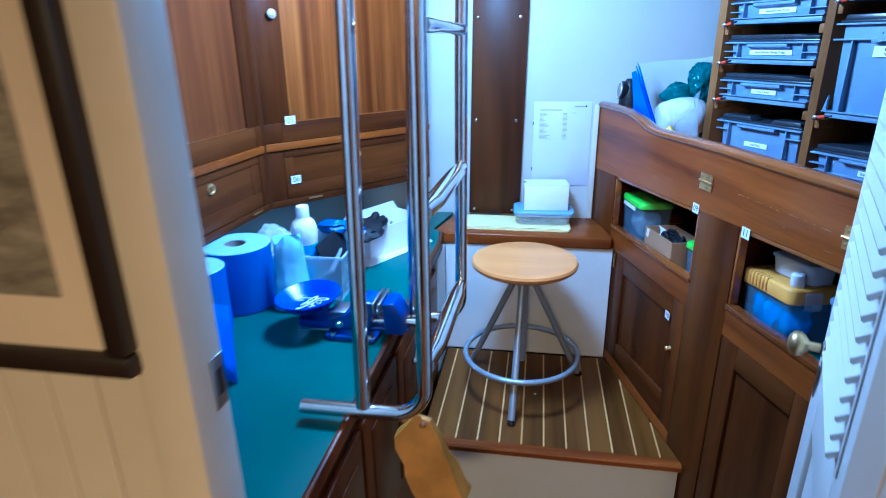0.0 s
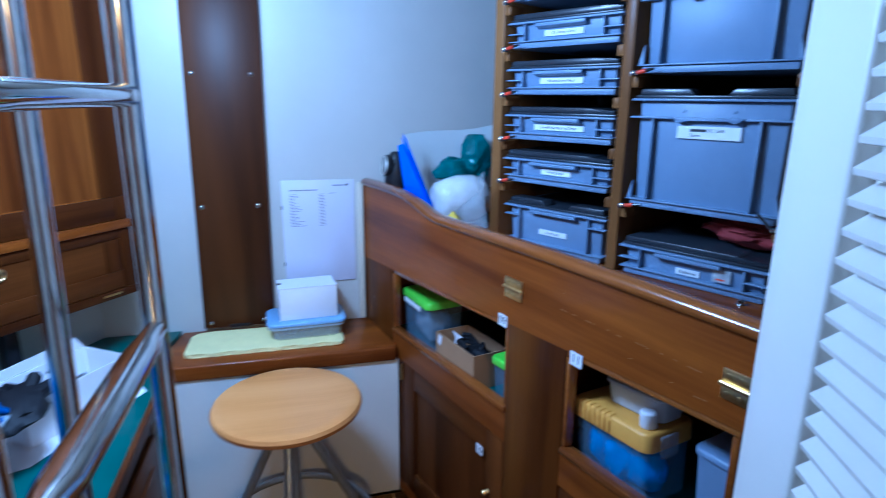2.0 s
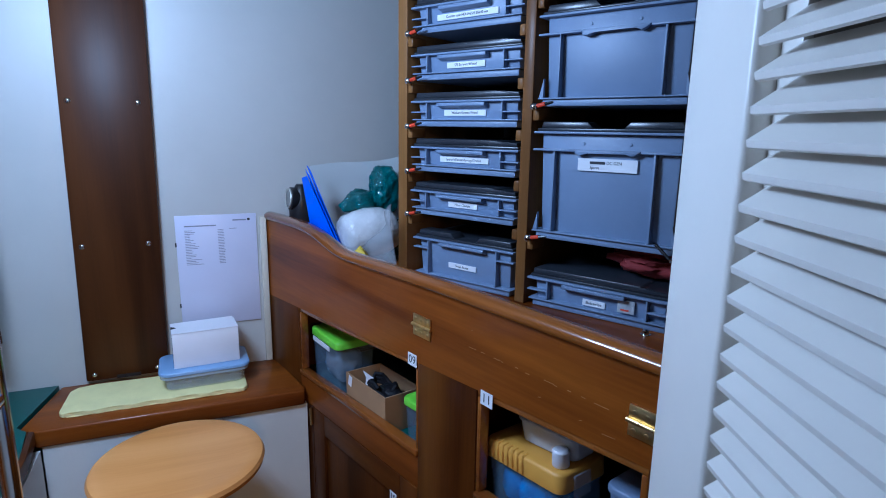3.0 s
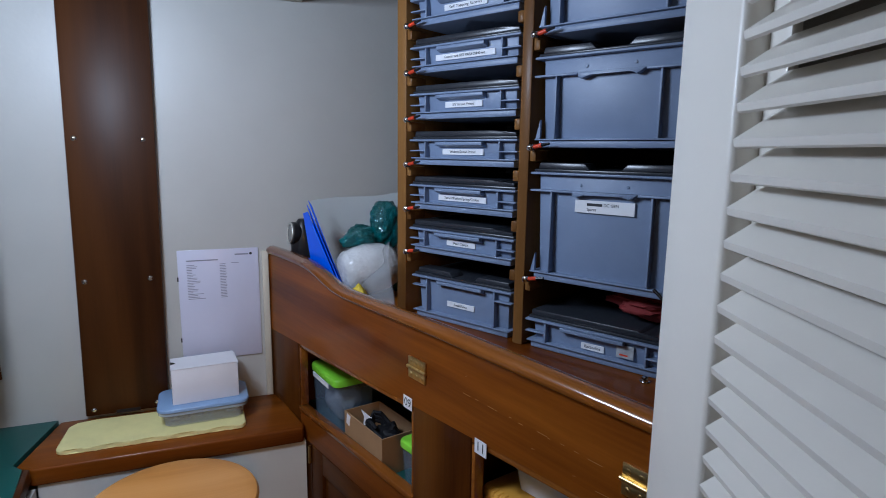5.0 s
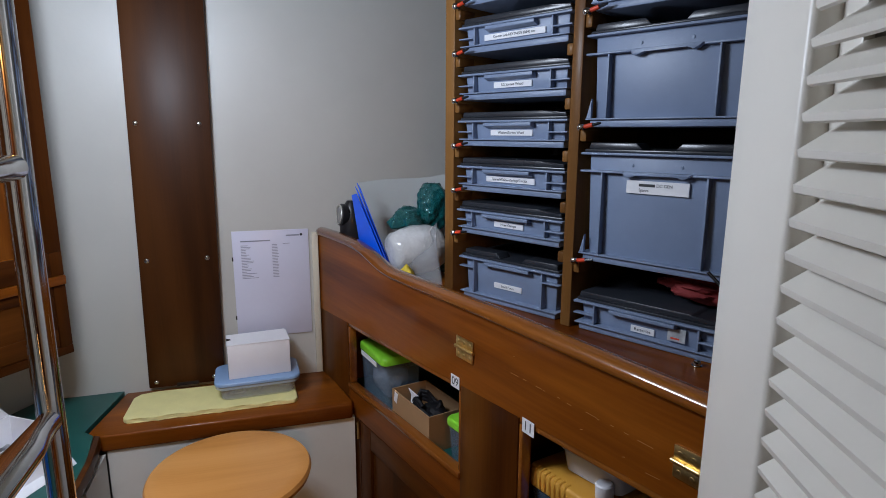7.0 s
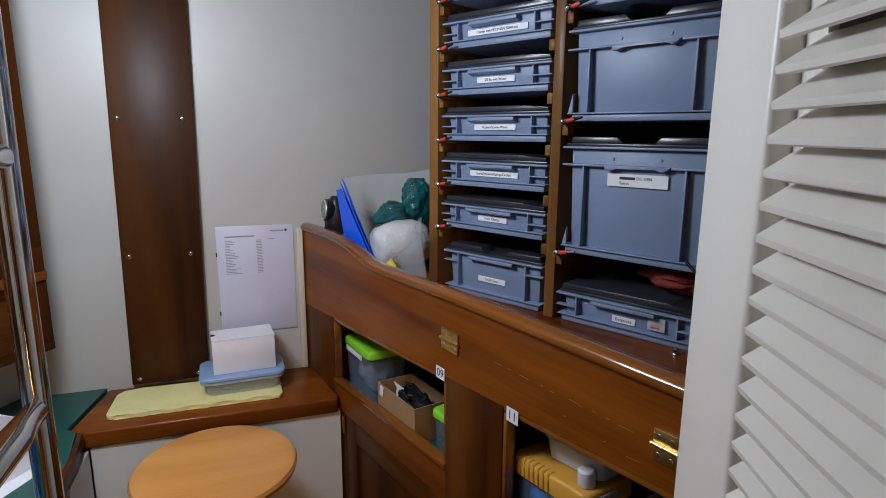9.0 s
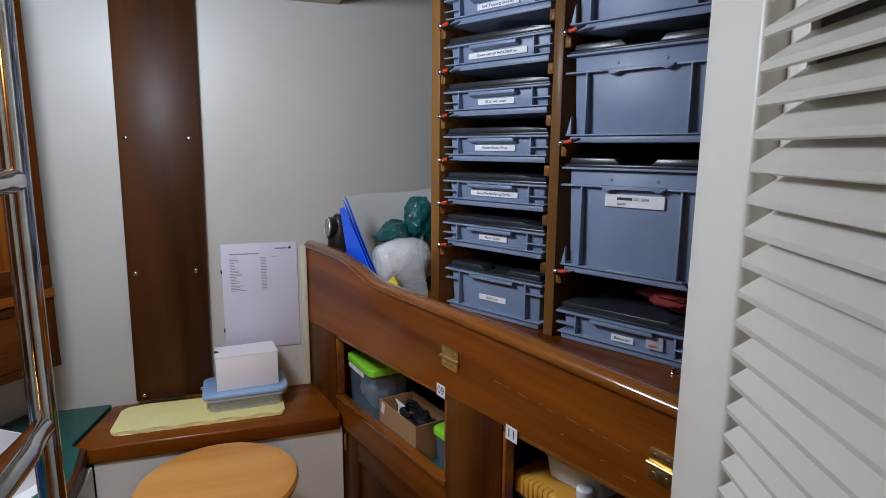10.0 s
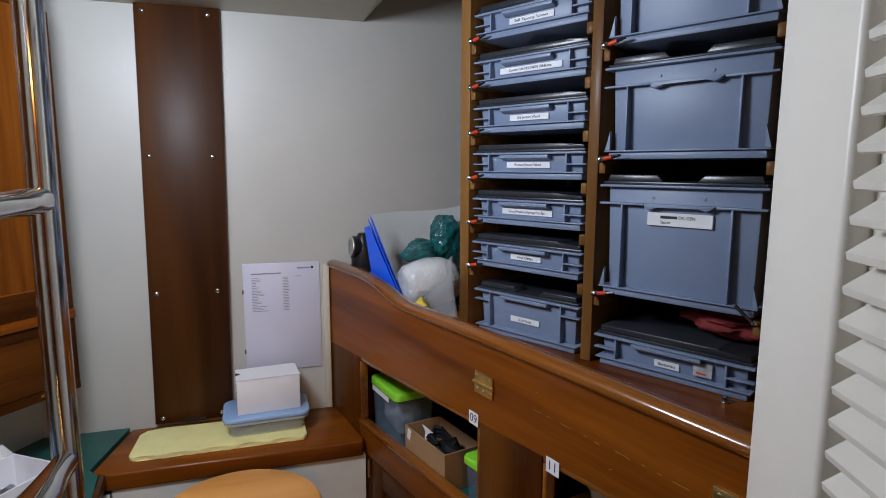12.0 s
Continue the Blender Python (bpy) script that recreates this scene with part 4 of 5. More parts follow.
part("cable", tube(coil, 0.006, 8), DULL_BLACK, cb, "coiled black cable")
lp = lump(0.034, (1.1, 0.8, 0.7), 8)
bmesh.ops.translate(lp, verts=lp.verts[:], vec=(0.035, 0.004, 0.062))
part("plug", lp, DULL_BLACK, cb, "black plug")
tagp = prism([(-0.034, 0.050), (-0.022, 0.072), (-0.012, 0.072), (-0.002, 0.048), (0.010, 0.050), (-0.006, 0.100), (0.014, 0.108), (-0.040, 0.110), (-0.024, 0.098)], -0.032, -0.0305)
part("tag", tagp, WHITE, cb, "white tag", True)
g2 = lidded(stand(0.718, 0.080), 0.088, 0.08, 0.102, 0.018, LIME, DUSKY, "small clear box with a lime green lid")
yb = lidded(stand(1.043, 0.088, 0.005, -2, -4.5), 0.172, 0.104, 0.104, 0.036, YELLOW_LID, DUSKY, "clear plastic box with an amber lid and blue bags inside")
for k in range(7):
    x = -0.068 + 0.0125 * k
    part("lid_rib", tube([(x, -0.0606, 0.110), (x, -0.0612, 0.125), (x, -0.0575, 0.1385), (x, -0.047, 0.1398)], 0.0032, 8), YELLOW_LID, yb)
part("clip", box(0.0945, 0.0985, -0.030, 0.010, 0.091, 0.131, 0.001), CLEAR, yb, "clear plastic clip")
for k, (x, y) in enumerate(((-0.045, -0.012), (0.005, -0.015), (0.048, -0.010), (0.0, 0.018))):
    lp = lump(0.036, (1.15, 0.85, 1.35), 11 + k)
    bmesh.ops.translate(lp, verts=lp.verts[:], vec=(x, y, 0.052))
    part("contents", lp, BLUE_BAG, yb, "crumpled blue plastic bag")
case = lidded(stand(1.055, 0.100, 0.1465, 0, -4.5), 0.12, 0.06, 0.042, 0.007, CASE, CASE, "small clear plastic case with a white cap on the amber lid", "plastic_case")
part("cap", lathe([(0.0, 0.0), (0.013, 0.0), (0.0145, 0.002), (0.0145, 0.026), (0.012, 0.029), (0.0, 0.029)], 20, pose(0.046, -0.047, 0.0003)), WHITE, case, "white plastic cap")
gb = lidded(stand(1.235, 0.12), 0.075, 0.12, 0.148, 0.012, GREY, GREY, "grey plastic box at the end of the compartment")

# ---- loose things behind the rail ----
CT = COUNTER @ pose(0, 0, 1.2055)
BLUE_FILE = paint("blue_folder", (0.006, 0.105, 0.82), 0.35, 0.06)
can = thing("torch", CT @ pose(0.088, 0.074, 0.0), "black torch with a pale round lens behind the rail", "torch")
part("body", lathe([(0.0, 0.0), (0.034, 0.0), (0.036, 0.004), (0.036, 0.125), (0.033, 0.150), (0.022, 0.178), (0.014, 0.190), (0.0, 0.191)], 28), BLACK, can)
ax = Vector((-0.13, -0.98, 0.10)).normalized().to_track_quat("Z", "Y").to_matrix().to_4x4()
ax.translation = Vector((0.0, 0.0, 0.146))
head = part("head", lathe([(0.0, 0.0), (0.026, 0.004), (0.033, 0.020), (0.033, 0.034), (0.027, 0.037)], 28, ax), BLACK, can)
part("bezel", lathe([(0.0262, 0.0372), (0.0262, 0.0400), (0.0285, 0.0405), (0.0300, 0.0385), (0.0290, 0.0360)], 28, ax), PALE_METAL, head, "pale metal rim")
part("lens", lathe([(0.0, 0.041), (0.020, 0.0402), (0.0255, 0.0385), (0.0262, 0.0372)], 28, ax), LENS, head, "pale round lens")
files = thing("folder_stack", CT, "three blue plastic folders fanned out behind the rail", "folder")
for v0, quad in ((0.060, ((0.158, 0.249), (0.181, 0.234), (0.401, 0.001), (0.371, 0.001))), (0.047, ((0.176, 0.240), (0.198, 0.225), (0.424, 0.001), (0.376, 0.001))),
                 (0.036, ((0.177, 0.216), (0.207, 0.223), (0.434, 0.001), (0.252, 0.001)))):
    part("folder", prism(quad, v0, v0 + 0.0022, 0.0006, seg=1), BLUE_FILE, files)
FOAM_SHEET = clear("foam_sheet", (0.47, 0.49, 0.48), 0.5, 0.75)
b = bmesh.new()
rows = []
for i in range(15):
    f = i / 14
    u, y = 0.062 + 0.27 * f, 0.112 + 0.258 * f + 0.012 * math.sin(f * 5)
    top = 0.238 + 0.043 * f + 0.003 * math.sin(f * 9)
    rows.append([(b.verts.new((u, y, 0.001 + top * g)), b.verts.new((u - 0.003, y + 0.003, 0.001 + top * g))) for g in (0, 0.35, 0.7, 1.0)])
for r0, r1 in zip(rows, rows[1:]):
    for g in range(3):
        b.faces.new((r0[g][0], r1[g][0], r1[g + 1][0], r0[g + 1][0]))
        b.faces.new((r0[g][1], r1[g][1], r1[g + 1][1], r0[g + 1][1]))
    b.faces.new((r0[3][0], r1[3][0], r1[3][1], r0[3][1]))
fs = tagged(part("foam_sheet", b, FOAM_SHEET, None, "milky sheet of packing foam standing behind the rail"), category="packaging")
fs.matrix_world = CT
def bubbly(name, colour, alpha, size):
    m, nt, bsdf = nodes_of(name)
    v = add(nt, "ShaderNodeTexVoronoi", Scale=1.0 / size)
    nt.links.new(coords(nt, (1, 1, 1)), v.inputs["Vector"])
    n = add(nt, "ShaderNodeTexNoise", Scale=9.0, Detail=4.0)
    nt.links.new(coords(nt, (1, 1, 1)), n.inputs["Vector"])
    nt.links.new(ramp(nt, n.outputs[0], [(0.35, tuple(c * 0.65 for c in colour)), (0.65, colour)]), bsdf.inputs["Base Color"])
    bsdf.inputs["Roughness"].default_value, bsdf.inputs["Alpha"].default_value = 0.10, alpha
    w = add(nt, "ShaderNodeTexNoise", Scale=38.0, Detail=3.0, Distortion=1.2)
    nt.links.new(coords(nt, (1, 1, 1)), w.inputs["Vector"])
    both = nt.nodes.new("ShaderNodeMath")
    both.operation = "MULTIPLY_ADD"
    both.inputs[1].default_value = 1.6
    nt.links.new(w.outputs[0], both.inputs[0])
    nt.links.new(v.outputs["Distance"], both.inputs[2])
    bump(nt, bsdf, both.outputs[0], 0.32, 0.003)
    return m


BUBBLE = bubbly("bubble_wrap", (0.78, 0.80, 0.82), 0.90, 0.0075)
TEAL = bubbly("teal_wrap", (0.006, 0.125, 0.13), 0.80, 0.008)
FILM = clear("clear_film", (0.42, 0.45, 0.48), 0.12, 0.32)
m2 = Vector((0.02, 0.15, 0.012)).normalized().to_track_quat("Z", "Y").to_matrix().to_4x4()
m2.translation = Vector((0.336, 0.064, 0.072))
b = lathe([(0.0, 0.0), (0.024, 0.001), (0.044, 0.006), (0.056, 0.018), (0.064, 0.045), (0.067, 0.08), (0.064, 0.12), (0.050, 0.15), (0.0, 0.156)], 64, m2)
bmesh.ops.subdivide_edges(b, edges=b.edges[:], cuts=2, use_grid_fill=True)
for v in b.verts:
    v.co += (v.co - m2.translation).normalized() * 0.004 * noise.noise(v.co * 34)
br = tagged(part("bubble_wrap_roll", b, BUBBLE, None, "shiny roll of clear bubble wrap behind the rail"), category="packaging")
soften(br).matrix_world = CT
tw = thing("teal_bubble_wrap", CT, "crumpled teal bubble wrap behind the rail", "packaging")
for k, (x, y, z, r, sq) in enumerate(((0.285, 0.235, 0.190, 0.060, (0.8, 0.8, 1.05)), (0.275, 0.165, 0.150, 0.048, (0.7, 1.2, 0.75)), (0.36, 0.26, 0.056, 0.055, (1.0, 0.9, 1.0)))):
    lp = lump(r, sq, 21 + k, 0.26, 5)
    bmesh.ops.translate(lp, verts=lp.verts[:], vec=(x, y, z))
    soften(part("fold", lp, TEAL, tw))
b = bmesh.new()
rows = []
for i in range(13):
    f = i / 12
    rows.append([b.verts.new((0.470 + 0.080 * f - 0.012 * g, 0.066 + 0.030 * f + 0.010 * math.sin(f * 9 + g * 3) * (0.4 + g), 0.001 + (0.055 + 0.125 * f) * g)) for g in (0, 0.25, 0.5, 0.75, 1.0)])
for u, v in zip(rows, rows[1:]):
    for g in range(4):
        b.faces.new((u[g], v[g], v[g + 1], u[g + 1]))
pb = tagged(part("plastic_bag", b, FILM, None, "crumpled grey plastic bag beside the rack"), category="bag")
pb.modifiers.new("thickness", "SOLIDIFY").thickness = 0.004
pb.matrix_world = CT
YEL = paint("yellow_cloth", (0.62, 0.46, 0.03), 0.7, 0.1)
yc = lump(0.022, (1.2, 0.8, 1.6), 33)
bmesh.ops.translate(yc, verts=yc.verts[:], vec=(0.462, 0.050, 0.036))
yo = tagged(part("yellow_cloth", yc, YEL, None, "small yellow cloth tucked behind the rail"), category="cloth")
yo.matrix_world = CT
CLOTH_RED = paint("red_cloth", (0.22, 0.022, 0.022), 0.8, 0.15, 20.0, 0.2)
rc = lump(0.05, (1.5, 1.1, 0.55), 37, 0.35, 4)
bmesh.ops.translate(rc, verts=rc.verts[:], vec=(0.0, 0.0, 0.030))
ro = tagged(part("work_glove", rc, CLOTH_RED, None, "dark red work glove on the lid of a crate"), category="glove")
ro.matrix_world = SHELF @ pose(0.545, 0.105, 1.286)

# ---- things on the bench ----
BLUE_PAPER = paint("blue_paper", (0.045, 0.245, 0.72), 0.8, 0.05, 20.0, 0.15, fine=400.0)
nt = BLUE_PAPER.node_tree
glow = add(nt, "ShaderNodeBsdfTranslucent", Color=(0.10, 0.42, 0.95, 1))
mix = add(nt, "ShaderNodeMixShader", Fac=0.7)
nt.links.new(nt.nodes["Principled BSDF"].outputs[0], mix.inputs[1])
nt.links.new(glow.outputs[0], mix.inputs[2])
nt.links.new(mix.outputs[0], nt.nodes["Material Output"].inputs["Surface"])
ROLL_END = paint("roll_end", (0.28, 0.40, 0.55), 0.85, 0.08, 40.0, 0.2)
TUBE_CARD = paint("core_card", (0.22, 0.20, 0.19), 0.85, 0.1)
BT = 0.8503


def paper_roll(x, y, r, h, tilt, label):
    t = thing("paper_roll", pose(x, y, BT, *tilt), label, "paper roll", "blue paper rolls")
    part("roll", lathe([(0.026, 0.002), (r - 0.002, 0.0005), (r, 0.003), (r, h - 0.003)], 48), BLUE_PAPER, t)
    part("end", lathe([(r, h - 0.0028), (r - 0.003, h), (0.5 * r, h - 0.001), (0.0285, h - 0.0005)], 48), ROLL_END, t, "pale layered end")
    part("core", lathe([(0.0283, h - 0.001), (0.026, h - 0.001), (0.026, 0.01), (0.0, 0.01)], 32), TUBE_CARD, t, "grey cardboard core")
    return t


paper_roll(-0.420, 1.325, 0.091, 0.176, (0, 0, 0), "thick roll of blue paper towel on the bench")
r1 = paper_roll(-0.437, 1.150, 0.073, 0.174, (0, 0, 0), "roll of blue paper towel with a loose end")
low = [(-0.478, 1.200), (-0.500, 1.165), (-0.494, 1.115), (-0.464, 1.070), (-0.410, 1.024), (-0.345, 0.984), (-0.285, 0.958), (-0.230, 0.945)]
high = [(-0.478, 1.205), (-0.503, 1.165), (-0.500, 1.118), (-0.478, 1.075), (-0.432, 1.035), (-0.375, 1.000), (-0.305, 0.968), (-0.222, 0.945)]
b = bmesh.new()
cols = []
for q in range(29):
    f = q / 28 * (len(low) - 1)
    i = min(int(f), len(low) - 2)
    p0, p1 = Vector(low[i]).lerp(Vector(low[i + 1]), f - i), Vector(high[i]).lerp(Vector(high[i + 1]), f - i)
    h = 0.168 + 0.012 * (q / 28) ** 2
    cols.append([b.verts.new((*(p0.lerp(p1, g) - Vector((-0.432, 1.150))), 0.0006 + h * g)) for g in (0, 0.25, 0.5, 0.75, 1.0)])
for u, v in zip(cols, cols[1:]):
    for g in range(4):
        b.faces.new((u[g], v[g], v[g + 1], u[g + 1]))
tail = part("loose_end", b, BLUE_PAPER, r1, "unrolled sheet of blue paper")
tail.modifiers.new("thickness", "SOLIDIFY").thickness = 0.0008

TISSUE = clear("tissue_pack", (0.36, 0.58, 0.74), 0.25, 0.92)
cbag = lump(0.070, (0.95, 0.85, 1.25), 61, 0.14, 5)
bmesh.ops.translate(cbag, verts=cbag.verts[:], vec=(0, 0, 0.092))
cbo = tagged(part("clear_bag", cbag, clear("bag_film", (0.72, 0.78, 0.82), 0.12, 0.42), None, "crumpled clear plastic bag behind the paper rolls"), category="bag")
cbo.matrix_world = pose(-0.385, 1.475, BT)
pk = bmesh.new()
rows = []
for i in range(17):
    f = i / 16
    half = 0.052 - 0.016 * f
    deep = 0.034 * (1 - f) ** 0.5 + 0.004 + 0.010 * math.sin(f * 7.0) * (1 - f)
    rows.append([pk.verts.new((half * math.cos(a) + 0.004 * noise.noise(Vector((3 * a, f * 9, 2))), deep * math.sin(a) + 0.006 * noise.noise(Vector((2.2 * a, f * 7, 5))),
                               0.001 + 0.195 * f + 0.012 * f * math.sin(3 * a))) for a in (2 * math.pi * k / 28 for k in range(28))])
for u, v in zip(rows, rows[1:]):
    for k in range(28):
        pk.faces.new((u[k], u[(k + 1) % 28], v[(k + 1) % 28], v[k]))
pk.faces.new(rows[0]), pk.faces.new(rows[-1])
po = tagged(part("plastic_packet", pk, TISSUE, None, "crumpled pale plastic packet on the bench"), category="packet")
po.matrix_world = pose(-0.268, 1.322, BT, 0, 0, 20)
bin_ = thing("plastic_bin", pose(-0.250, 1.478, BT, 0, 0, 1.5), "milky plastic bin full of workshop odds and ends", "bin")
part("tub", open_box(-0.100, 0.100, -0.108, 0.108, 0.0, 0.130, 0.003, 0.008), MILKY, bin_)
rim = [(-0.111, -0.119), (0.111, -0.119), (0.111, 0.119), (-0.111, 0.119)]
part("rim", tube([(x, y, 0.1305) for x, y in rim], 0.004, 8, True), MILKY, bin_, "rolled rim")
part("sticker", box(0.1042, 0.1052, -0.02, 0.015, 0.075, 0.10), paint("yellow_label", (0.55, 0.50, 0.04), 0.5), bin_, "yellow sticker", True)
bottle = thing("bottle", pose(-0.262, 1.420, BT + 0.0035), "white plastic bottle with a blue label standing in the bin", "bottle")
part("body", lathe([(0.0, 0.0), (0.031, 0.0), (0.034, 0.006), (0.034, 0.155), (0.0355, 0.165), (0.0355, 0.195), (0.029, 0.212), (0.018, 0.222), (0.0165, 0.228)], 32), WHITE, bottle)
part("cap", lathe([(0.0168, 0.2245), (0.0180, 0.226), (0.0176, 0.252), (0.0155, 0.2555), (0.0, 0.2555)], 28), WHITE, bottle, "white screw cap")
part("label_band", lathe([(0.0345, 0.05), (0.0347, 0.051), (0.0347, 0.148), (0.0345, 0.149)], 32), paint("label_blue", (0.03, 0.24, 0.60), 0.4), bottle, "blue paper label")
sun = bmesh.new()
for k in range(9):
    a = radians(10 + 20 * k)
    prism([(0.004 * math.cos(a - 0.5), 0.004 * math.sin(a - 0.5)), (0.013 * math.cos(a), 0.013 * math.sin(a)), (0.004 * math.cos(a + 0.5), 0.004 * math.sin(a + 0.5))], -0.0005, 0.0005, bm=sun)
bmesh.ops.transform(sun, matrix=pose(0.0130, -0.0332, 0.108, 0, 0, 22) @ Matrix.Scale(1.5, 4), verts=sun.verts[:])
part("emblem", sun, paint("label_yellow", (0.75, 0.58, 0.03), 0.5), bottle, "yellow fan emblem", True)
plate = thing("black_plate", pose(-0.158, 1.49, BT + 0.0045, 0, -24, 0), "black flat plate leaning in the bin", "plate")
part("plate", box(-0.002, 0.002, -0.095, 0.095, 0.0, 0.160, 0.001), DULL_BLACK, plate)
bl = thing("clear_tray", pose(-0.225, 1.46, BT + 0.06, 8, -30, 5), "clear plastic tray lying in the bin", "tray")
part("tray", box(-0.05, 0.05, -0.07, 0.07, 0.0, 0.012, 0.004), MILKY, bl)
GLOVE_BLUE = paint("blue_rubber", (0.007, 0.062, 0.25), 0.5, 0.2, 20.0, 0.2)


def glove(name, m, mat, label, seed):
    b = lump(0.042, (1.25, 0.85, 0.45), seed, 0.35)
    for k in range(4):
        a = radians(-35 + 22 * k)
        tube([(0.03 * math.cos(a), 0.03 * math.sin(a), 0.0), (0.062 * math.cos(a), 0.062 * math.sin(a), 0.012 * math.sin(k * 2.0)), (0.09 * math.cos(a + 0.2), 0.09 * math.sin(a + 0.2), -0.012)], [0.012, 0.011, 0.007], 8, bm=b)
    g = tagged(part(name, b, mat, None, label), category="glove")
    g.matrix_world = m


glove("rubber_glove", pose(-0.232, 1.582, BT + 0.150, 0, 4, 25), GLOVE_BLUE, "blue rubber glove lying over the bin", 51)
glove("work_glove", pose(-0.150, 1.655, BT + 0.118, 0, -8, 100) @ Matrix.Scale(1.3, 4), DULL_BLACK, "black work glove on the white carton", 53)
wc = thing("white_carton", pose(-0.147, 1.845, BT + 0.0012, 0, 0, 55.7), "open white cardboard carton on a sheet of paper", "box")
part("carton", open_box(-0.125, 0.125, -0.070, 0.072, 0.0, 0.098, 0.003), WHITE, wc)
part("flap", prism([(-0.125, 0.0985), (0.125, 0.0985), (0.105, 0.128), (-0.11, 0.120)], 0.0725, 0.0745), WHITE, wc, "raised flap")
part("hand_hole", prism([(0.02, 0.075), (0.028, 0.068), (0.055, 0.068), (0.062, 0.078), (0.050, 0.086), (0.030, 0.084)], 0.0685, 0.0689), SHADE_BLACK, wc, "dark cut-out", True)
wires = bmesh.new()
for k in range(7):
    x0 = -0.10 + 0.022 * k
    tube([(x0, -0.03, 0.02), (x0 + 0.02, 0.0, 0.065 + 0.006 * (k % 3)), (x0 + 0.05, 0.03, 0.05), (x0 + 0.06, 0.01, 0.03)], 0.006, 8, bm=wires)
part("contents", wires, STEEL, wc, "tangle of grey hardware")
ps = tagged(part("paper_sheet", prism([(-0.235, 1.60), (-0.140, 1.635), (0.012, 1.905), (-0.02, 1.96), (-0.16, 1.99), (-0.285, 1.72)], BT, BT + 0.0008, axis="z"), WHITE, None, "white sheet of paper under the carton", True), category="paper")

VISE_BLUE = paint("vise_blue", (0.008, 0.038, 0.25), 0.3, 0.12, 20.0, 0.08)
vise = thing("vise", pose(-0.058, 1.205, BT) @ Matrix.Scale(0.88, 4), "blue bench vise with a steel handle bolted to the bench", "vise")
part("base", prism([(-0.060, -0.062), (0.075, -0.066), (0.080, -0.05), (0.080, 0.06), (-0.065, 0.06), (-0.07, -0.05)], 0.0, 0.016, 0.004, "z"), VISE_BLUE, vise)
part("pedestal", lathe([(0.058, 0.0165), (0.055, 0.020), (0.048, 0.024), (0.046, 0.028)], 28), VISE_BLUE, vise)
part("body", prism([(-0.15, 0.026), (0.055, 0.022), (0.062, 0.074), (0.070, 0.109), (0.036, 0.116), (0.018, 0.086), (-0.01, 0.070), (-0.07, 0.040), (-0.15, 0.056)], -0.042, 0.042, 0.007), VISE_BLUE, vise)
part("anvil", box(-0.058, -0.012, -0.034, 0.034, 0.0705, 0.0755, 0.002), STEEL, vise, "worn steel anvil plate")
part("slide", box(-0.145, 0.16, -0.018, 0.018, 0.0170, 0.0255, 0.002), VISE_BLUE, vise)
part("tail", box(-0.146, -0.06, -0.045, 0.045, 0.0200, 0.0255, 0.001), STEEL, vise, "bright steel strip")
mj = part("moving_jaw", prism([(0.098, 0.018), (0.155, 0.018), (0.150, 0.074), (0.128, 0.112), (0.093, 0.109)], -0.042, 0.042, 0.007), VISE_BLUE, vise)
part("jaw_plate", box(0.0700, 0.0775, -0.055, 0.055, 0.086, 0.1175, 0.0015), STEEL, vise, "steel jaw plate")
part("jaw_plate", box(0.0855, 0.0930, -0.055, 0.055, 0.086, 0.1155, 0.0015), STEEL, mj, "steel jaw plate")
part("screw", tube([(0.0, 0, 0.040), (0.190, 0, 0.040)], 0.0115, 14), CHROME, vise, "bright screw spindle")
part("screw_head", tube([(0.178, 0, 0.040), (0.206, 0, 0.040)], 0.018, 16), CHROME, vise)
hb = part("handle", tube([(0.192, -0.085, -0.026), (0.192, 0.035, 0.070)], 0.0062, 12), CHROME, vise, "sliding steel handle")
for e in ((0.192, -0.087, -0.0276), (0.192, 0.037, 0.0716)):
    part("handle_end", lathe([(0.0, -0.009), (0.006, -0.0075), (0.009, 0.0), (0.006, 0.0075), (0.0, 0.009)], 12, pose(*e)), CHROME, hb)
for x, y in ((-0.045, -0.053), (0.062, -0.056), (-0.05, 0.05), (0.065, 0.05)):
    part("bolt", lathe([(0.0, 0.0245), (0.0085, 0.0235), (0.0095, 0.0165), (0.013, 0.0163), (0.013, 0.0161)], 6, pose(x, y, 0)), CHROME, vise, "bright bolt")
for x in (-0.03, 0.035):
    part("bolt", lathe([(0.0, 0.006), (0.007, 0.005), (0.009, 0.0), (0.0115, -0.0005)], 12, pose(x, -0.0425, 0.042, 90)), CHROME, vise, "bright bolt")
bowl = thing("plastic_bowl", pose(-0.172, 1.210, BT + 0.0525, 3, -4, 0) @ Matrix.Scale(1.05, 4), "blue plastic bowl of small clips resting on the vise", "bowl")
part("bowl", lathe([(0.0, 0.0), (0.035, 0.001), (0.058, 0.014), (0.076, 0.036), (0.0785, 0.037), (0.077, 0.040), (0.073, 0.038), (0.055, 0.018), (0.033, 0.005), (0.0, 0.004)], 48), paint("blue_bowl", (0.007, 0.038, 0.37), 0.28, 0.05), bowl)
cl = bmesh.new()
rnd = random.Random(12)
for k in range(9):
    a, r0 = rnd.uniform(0, 6.28), rnd.uniform(0.0, 0.03)
    x, y, t = r0 * math.cos(a), r0 * math.sin(a), rnd.uniform(0, 6.28)
    loop = [(x + 0.020 * math.cos(q) * math.cos(t) - 0.006 * math.sin(q) * math.sin(t), y + 0.020 * math.cos(q) * math.sin(t) + 0.006 * math.sin(q) * math.cos(t), 0.0085 + 0.0014 * k) for q in (0.6 * j for j in range(9))]
    tube(loop, 0.0014, 6, bm=cl)
part("clips", cl, WHITE, bowl, "pale wire clips")

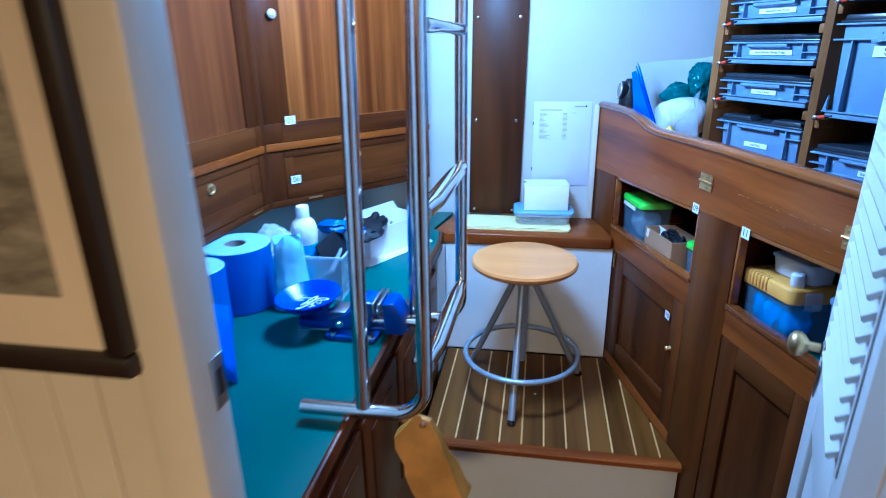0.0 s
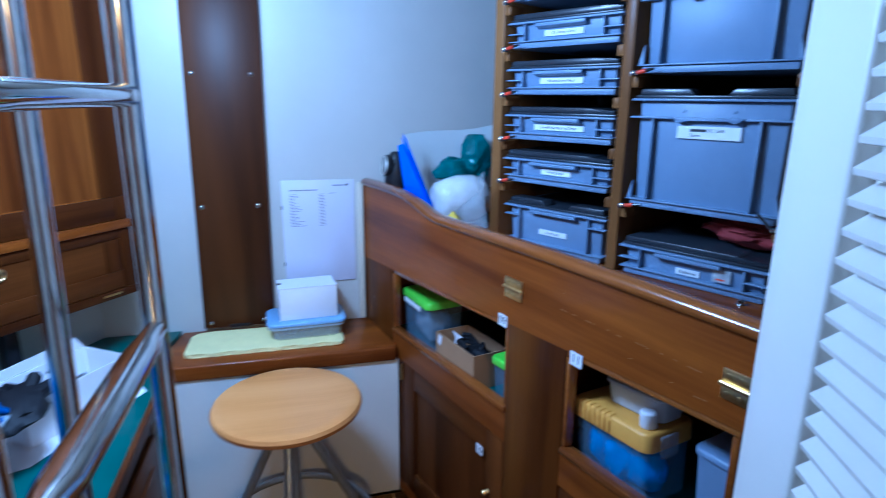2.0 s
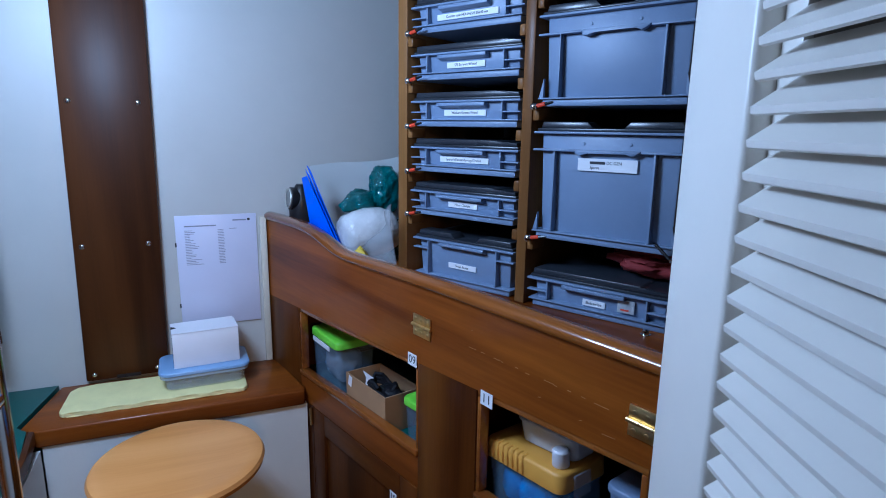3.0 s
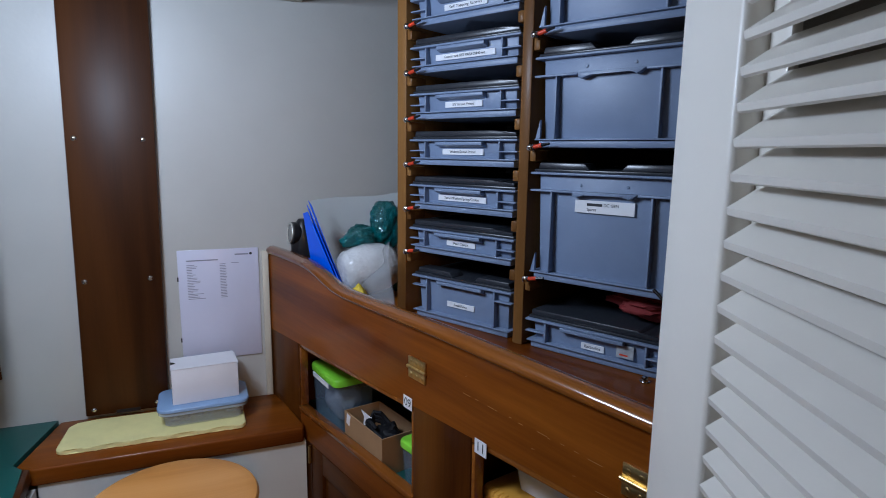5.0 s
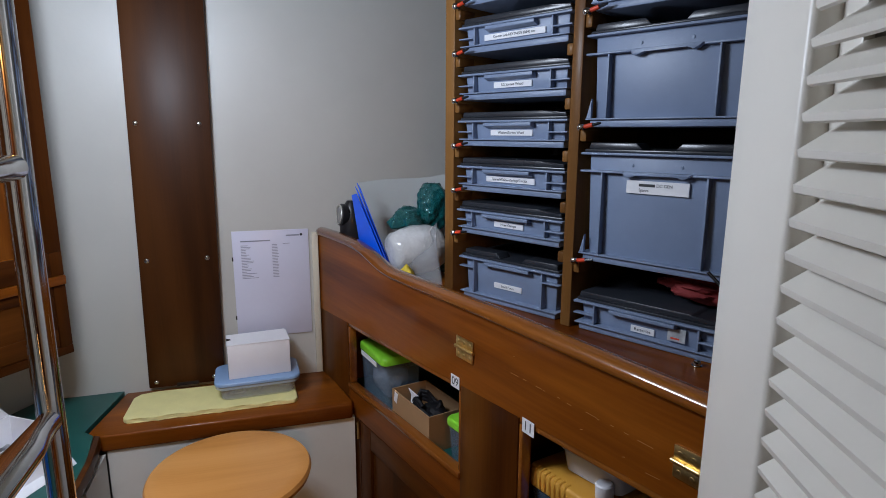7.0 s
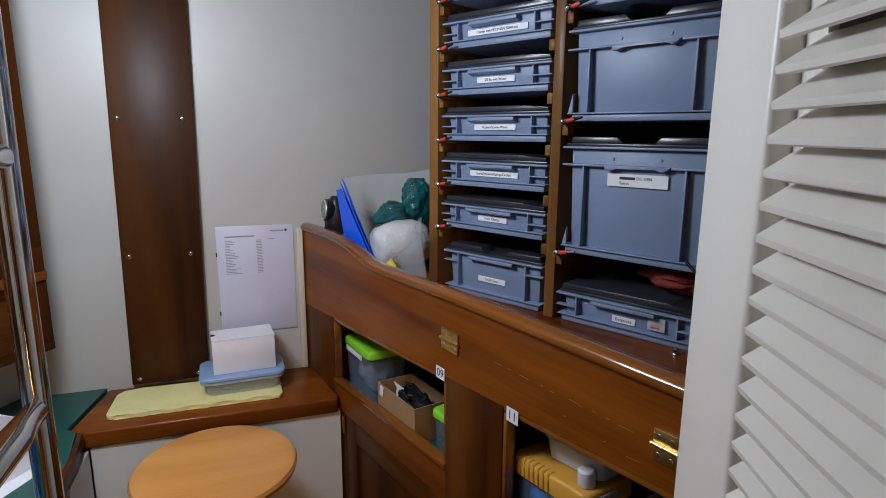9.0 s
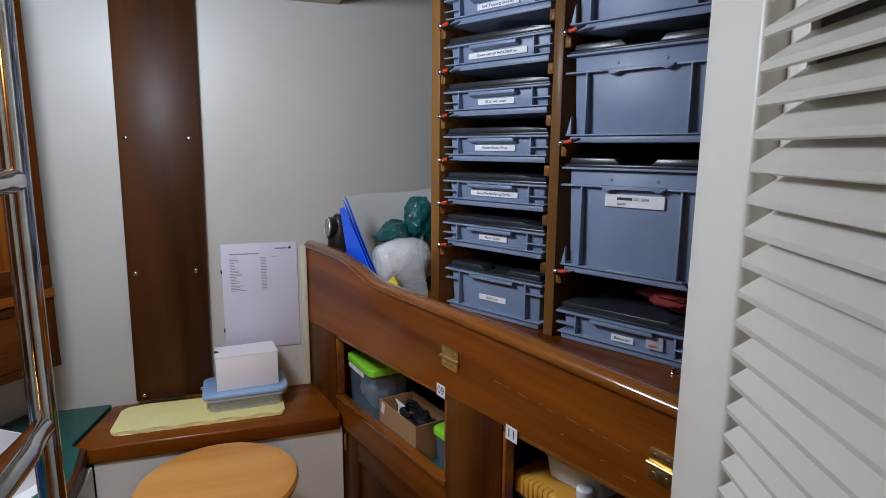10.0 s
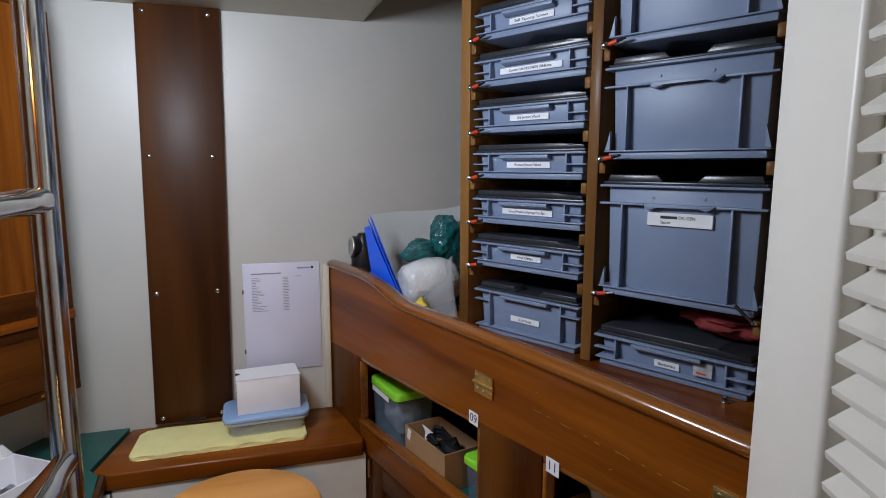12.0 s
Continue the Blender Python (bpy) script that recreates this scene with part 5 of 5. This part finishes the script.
# ---- pouch on the ladder foot ----
LEATHER = paint("ochre_leather", (0.44, 0.22, 0.020), 0.5, 0.22, 14.0, 0.3, fine=90.0)
pouch = thing("leather_pouch", pose(0.0, 0.905, 0.0), "ochre leather pouch hanging below the ladder foot", "pouch")
b = prism([(0.160, 0.842), (0.190, 0.832), (0.228, 0.745), (0.264, 0.655), (0.250, 0.638), (0.170, 0.628), (0.140, 0.71), (0.116, 0.790)], -0.022, 0.022, 0.0)
bmesh.ops.subdivide_edges(b, edges=b.edges[:], cuts=3, use_grid_fill=True)
for v in b.verts:
    n = noise.noise(v.co * 26) * 0.006
    v.co += Vector((n, n * 0.9, n * 0.4))
    v.co.y *= 0.25 + 0.75 * min(1.0, (0.846 - v.co.z) / 0.12)
part("pouch", b, LEATHER, pouch)
part("cord", tube([(0.170, -0.002, 0.838), (0.160, -0.026, 0.862), (0.148, -0.052, 0.8635)], 0.003, 8), LEATHER, pouch, "leather loop")
part("eyelet", lathe([(0.004, 0.0), (0.0065, 0.001), (0.0065, 0.003), (0.004, 0.004)], 14, pose(0.176, -0.008, 0.826, 90)), STEEL, pouch)

# ---- last small fittings on the rack ----
latch = part("latch", tube([(0.585, -0.004, 1.368), (0.612, -0.008, 1.346)], 0.003, 8), BLACK, rack, "small dark latch lever")
part("latch_head", lathe([(0.0, 0.006), (0.0045, 0.005), (0.006, 0.0), (0.006, -0.006), (0.0, -0.006)], 14, pose(0.616, -0.004, 1.343, 90)), CHROME, latch)
part("bolt", lathe([(0.0, 0.009), (0.005, 0.008), (0.0065, 0.004), (0.0065, 0.0), (0.009, -0.0003)], 14, pose(0.583, -0.008, 1.2062)), CHROME, rack, "chrome bolt")

# ---- lamp fitting ----
lampfit = thing("ceiling_light", pose(0.095, 1.44, 2.0045), "round white ceiling light over the workbench", "lamp")
part("base", lathe([(0.0, 0.0), (0.150, 0.0), (0.150, -0.010), (0.142, -0.014), (0.0, -0.014)], 48), DOOR_W, lampfit)

# ---- wear on the counter front ----
SCRATCH = paint("bare_scratch", (0.30, 0.14, 0.035), 0.6, 0.1)
rnd = random.Random(21)
for k in range(11):
    u, w = 0.93 + 0.027 * k + rnd.uniform(-0.008, 0.008), rnd.uniform(0.004, 0.026)
    z = 1.1788 + 0.0087 * (u - 0.83) + rnd.uniform(-0.001, 0.0015)
    part("scratch", prism([(u, z), (u + w, z + 0.0087 * w), (u + w, z + 0.0087 * w + 0.0005), (u, z + 0.0006)], -0.0006, 0.0001), SCRATCH, counter, "pale worn nick", True)
for u, z, w in ((1.09, 1.150, 0.006), (1.21, 1.142, 0.022), (1.17, 1.145, 0.005), (0.93, 1.212, 0.004)):
    part("scratch", prism([(u, z), (u + w, z + 0.002), (u + w, z + 0.0026), (u, z + 0.0008)], -0.0004, 0.0001), SCRATCH, counter, "pale worn nick", True)
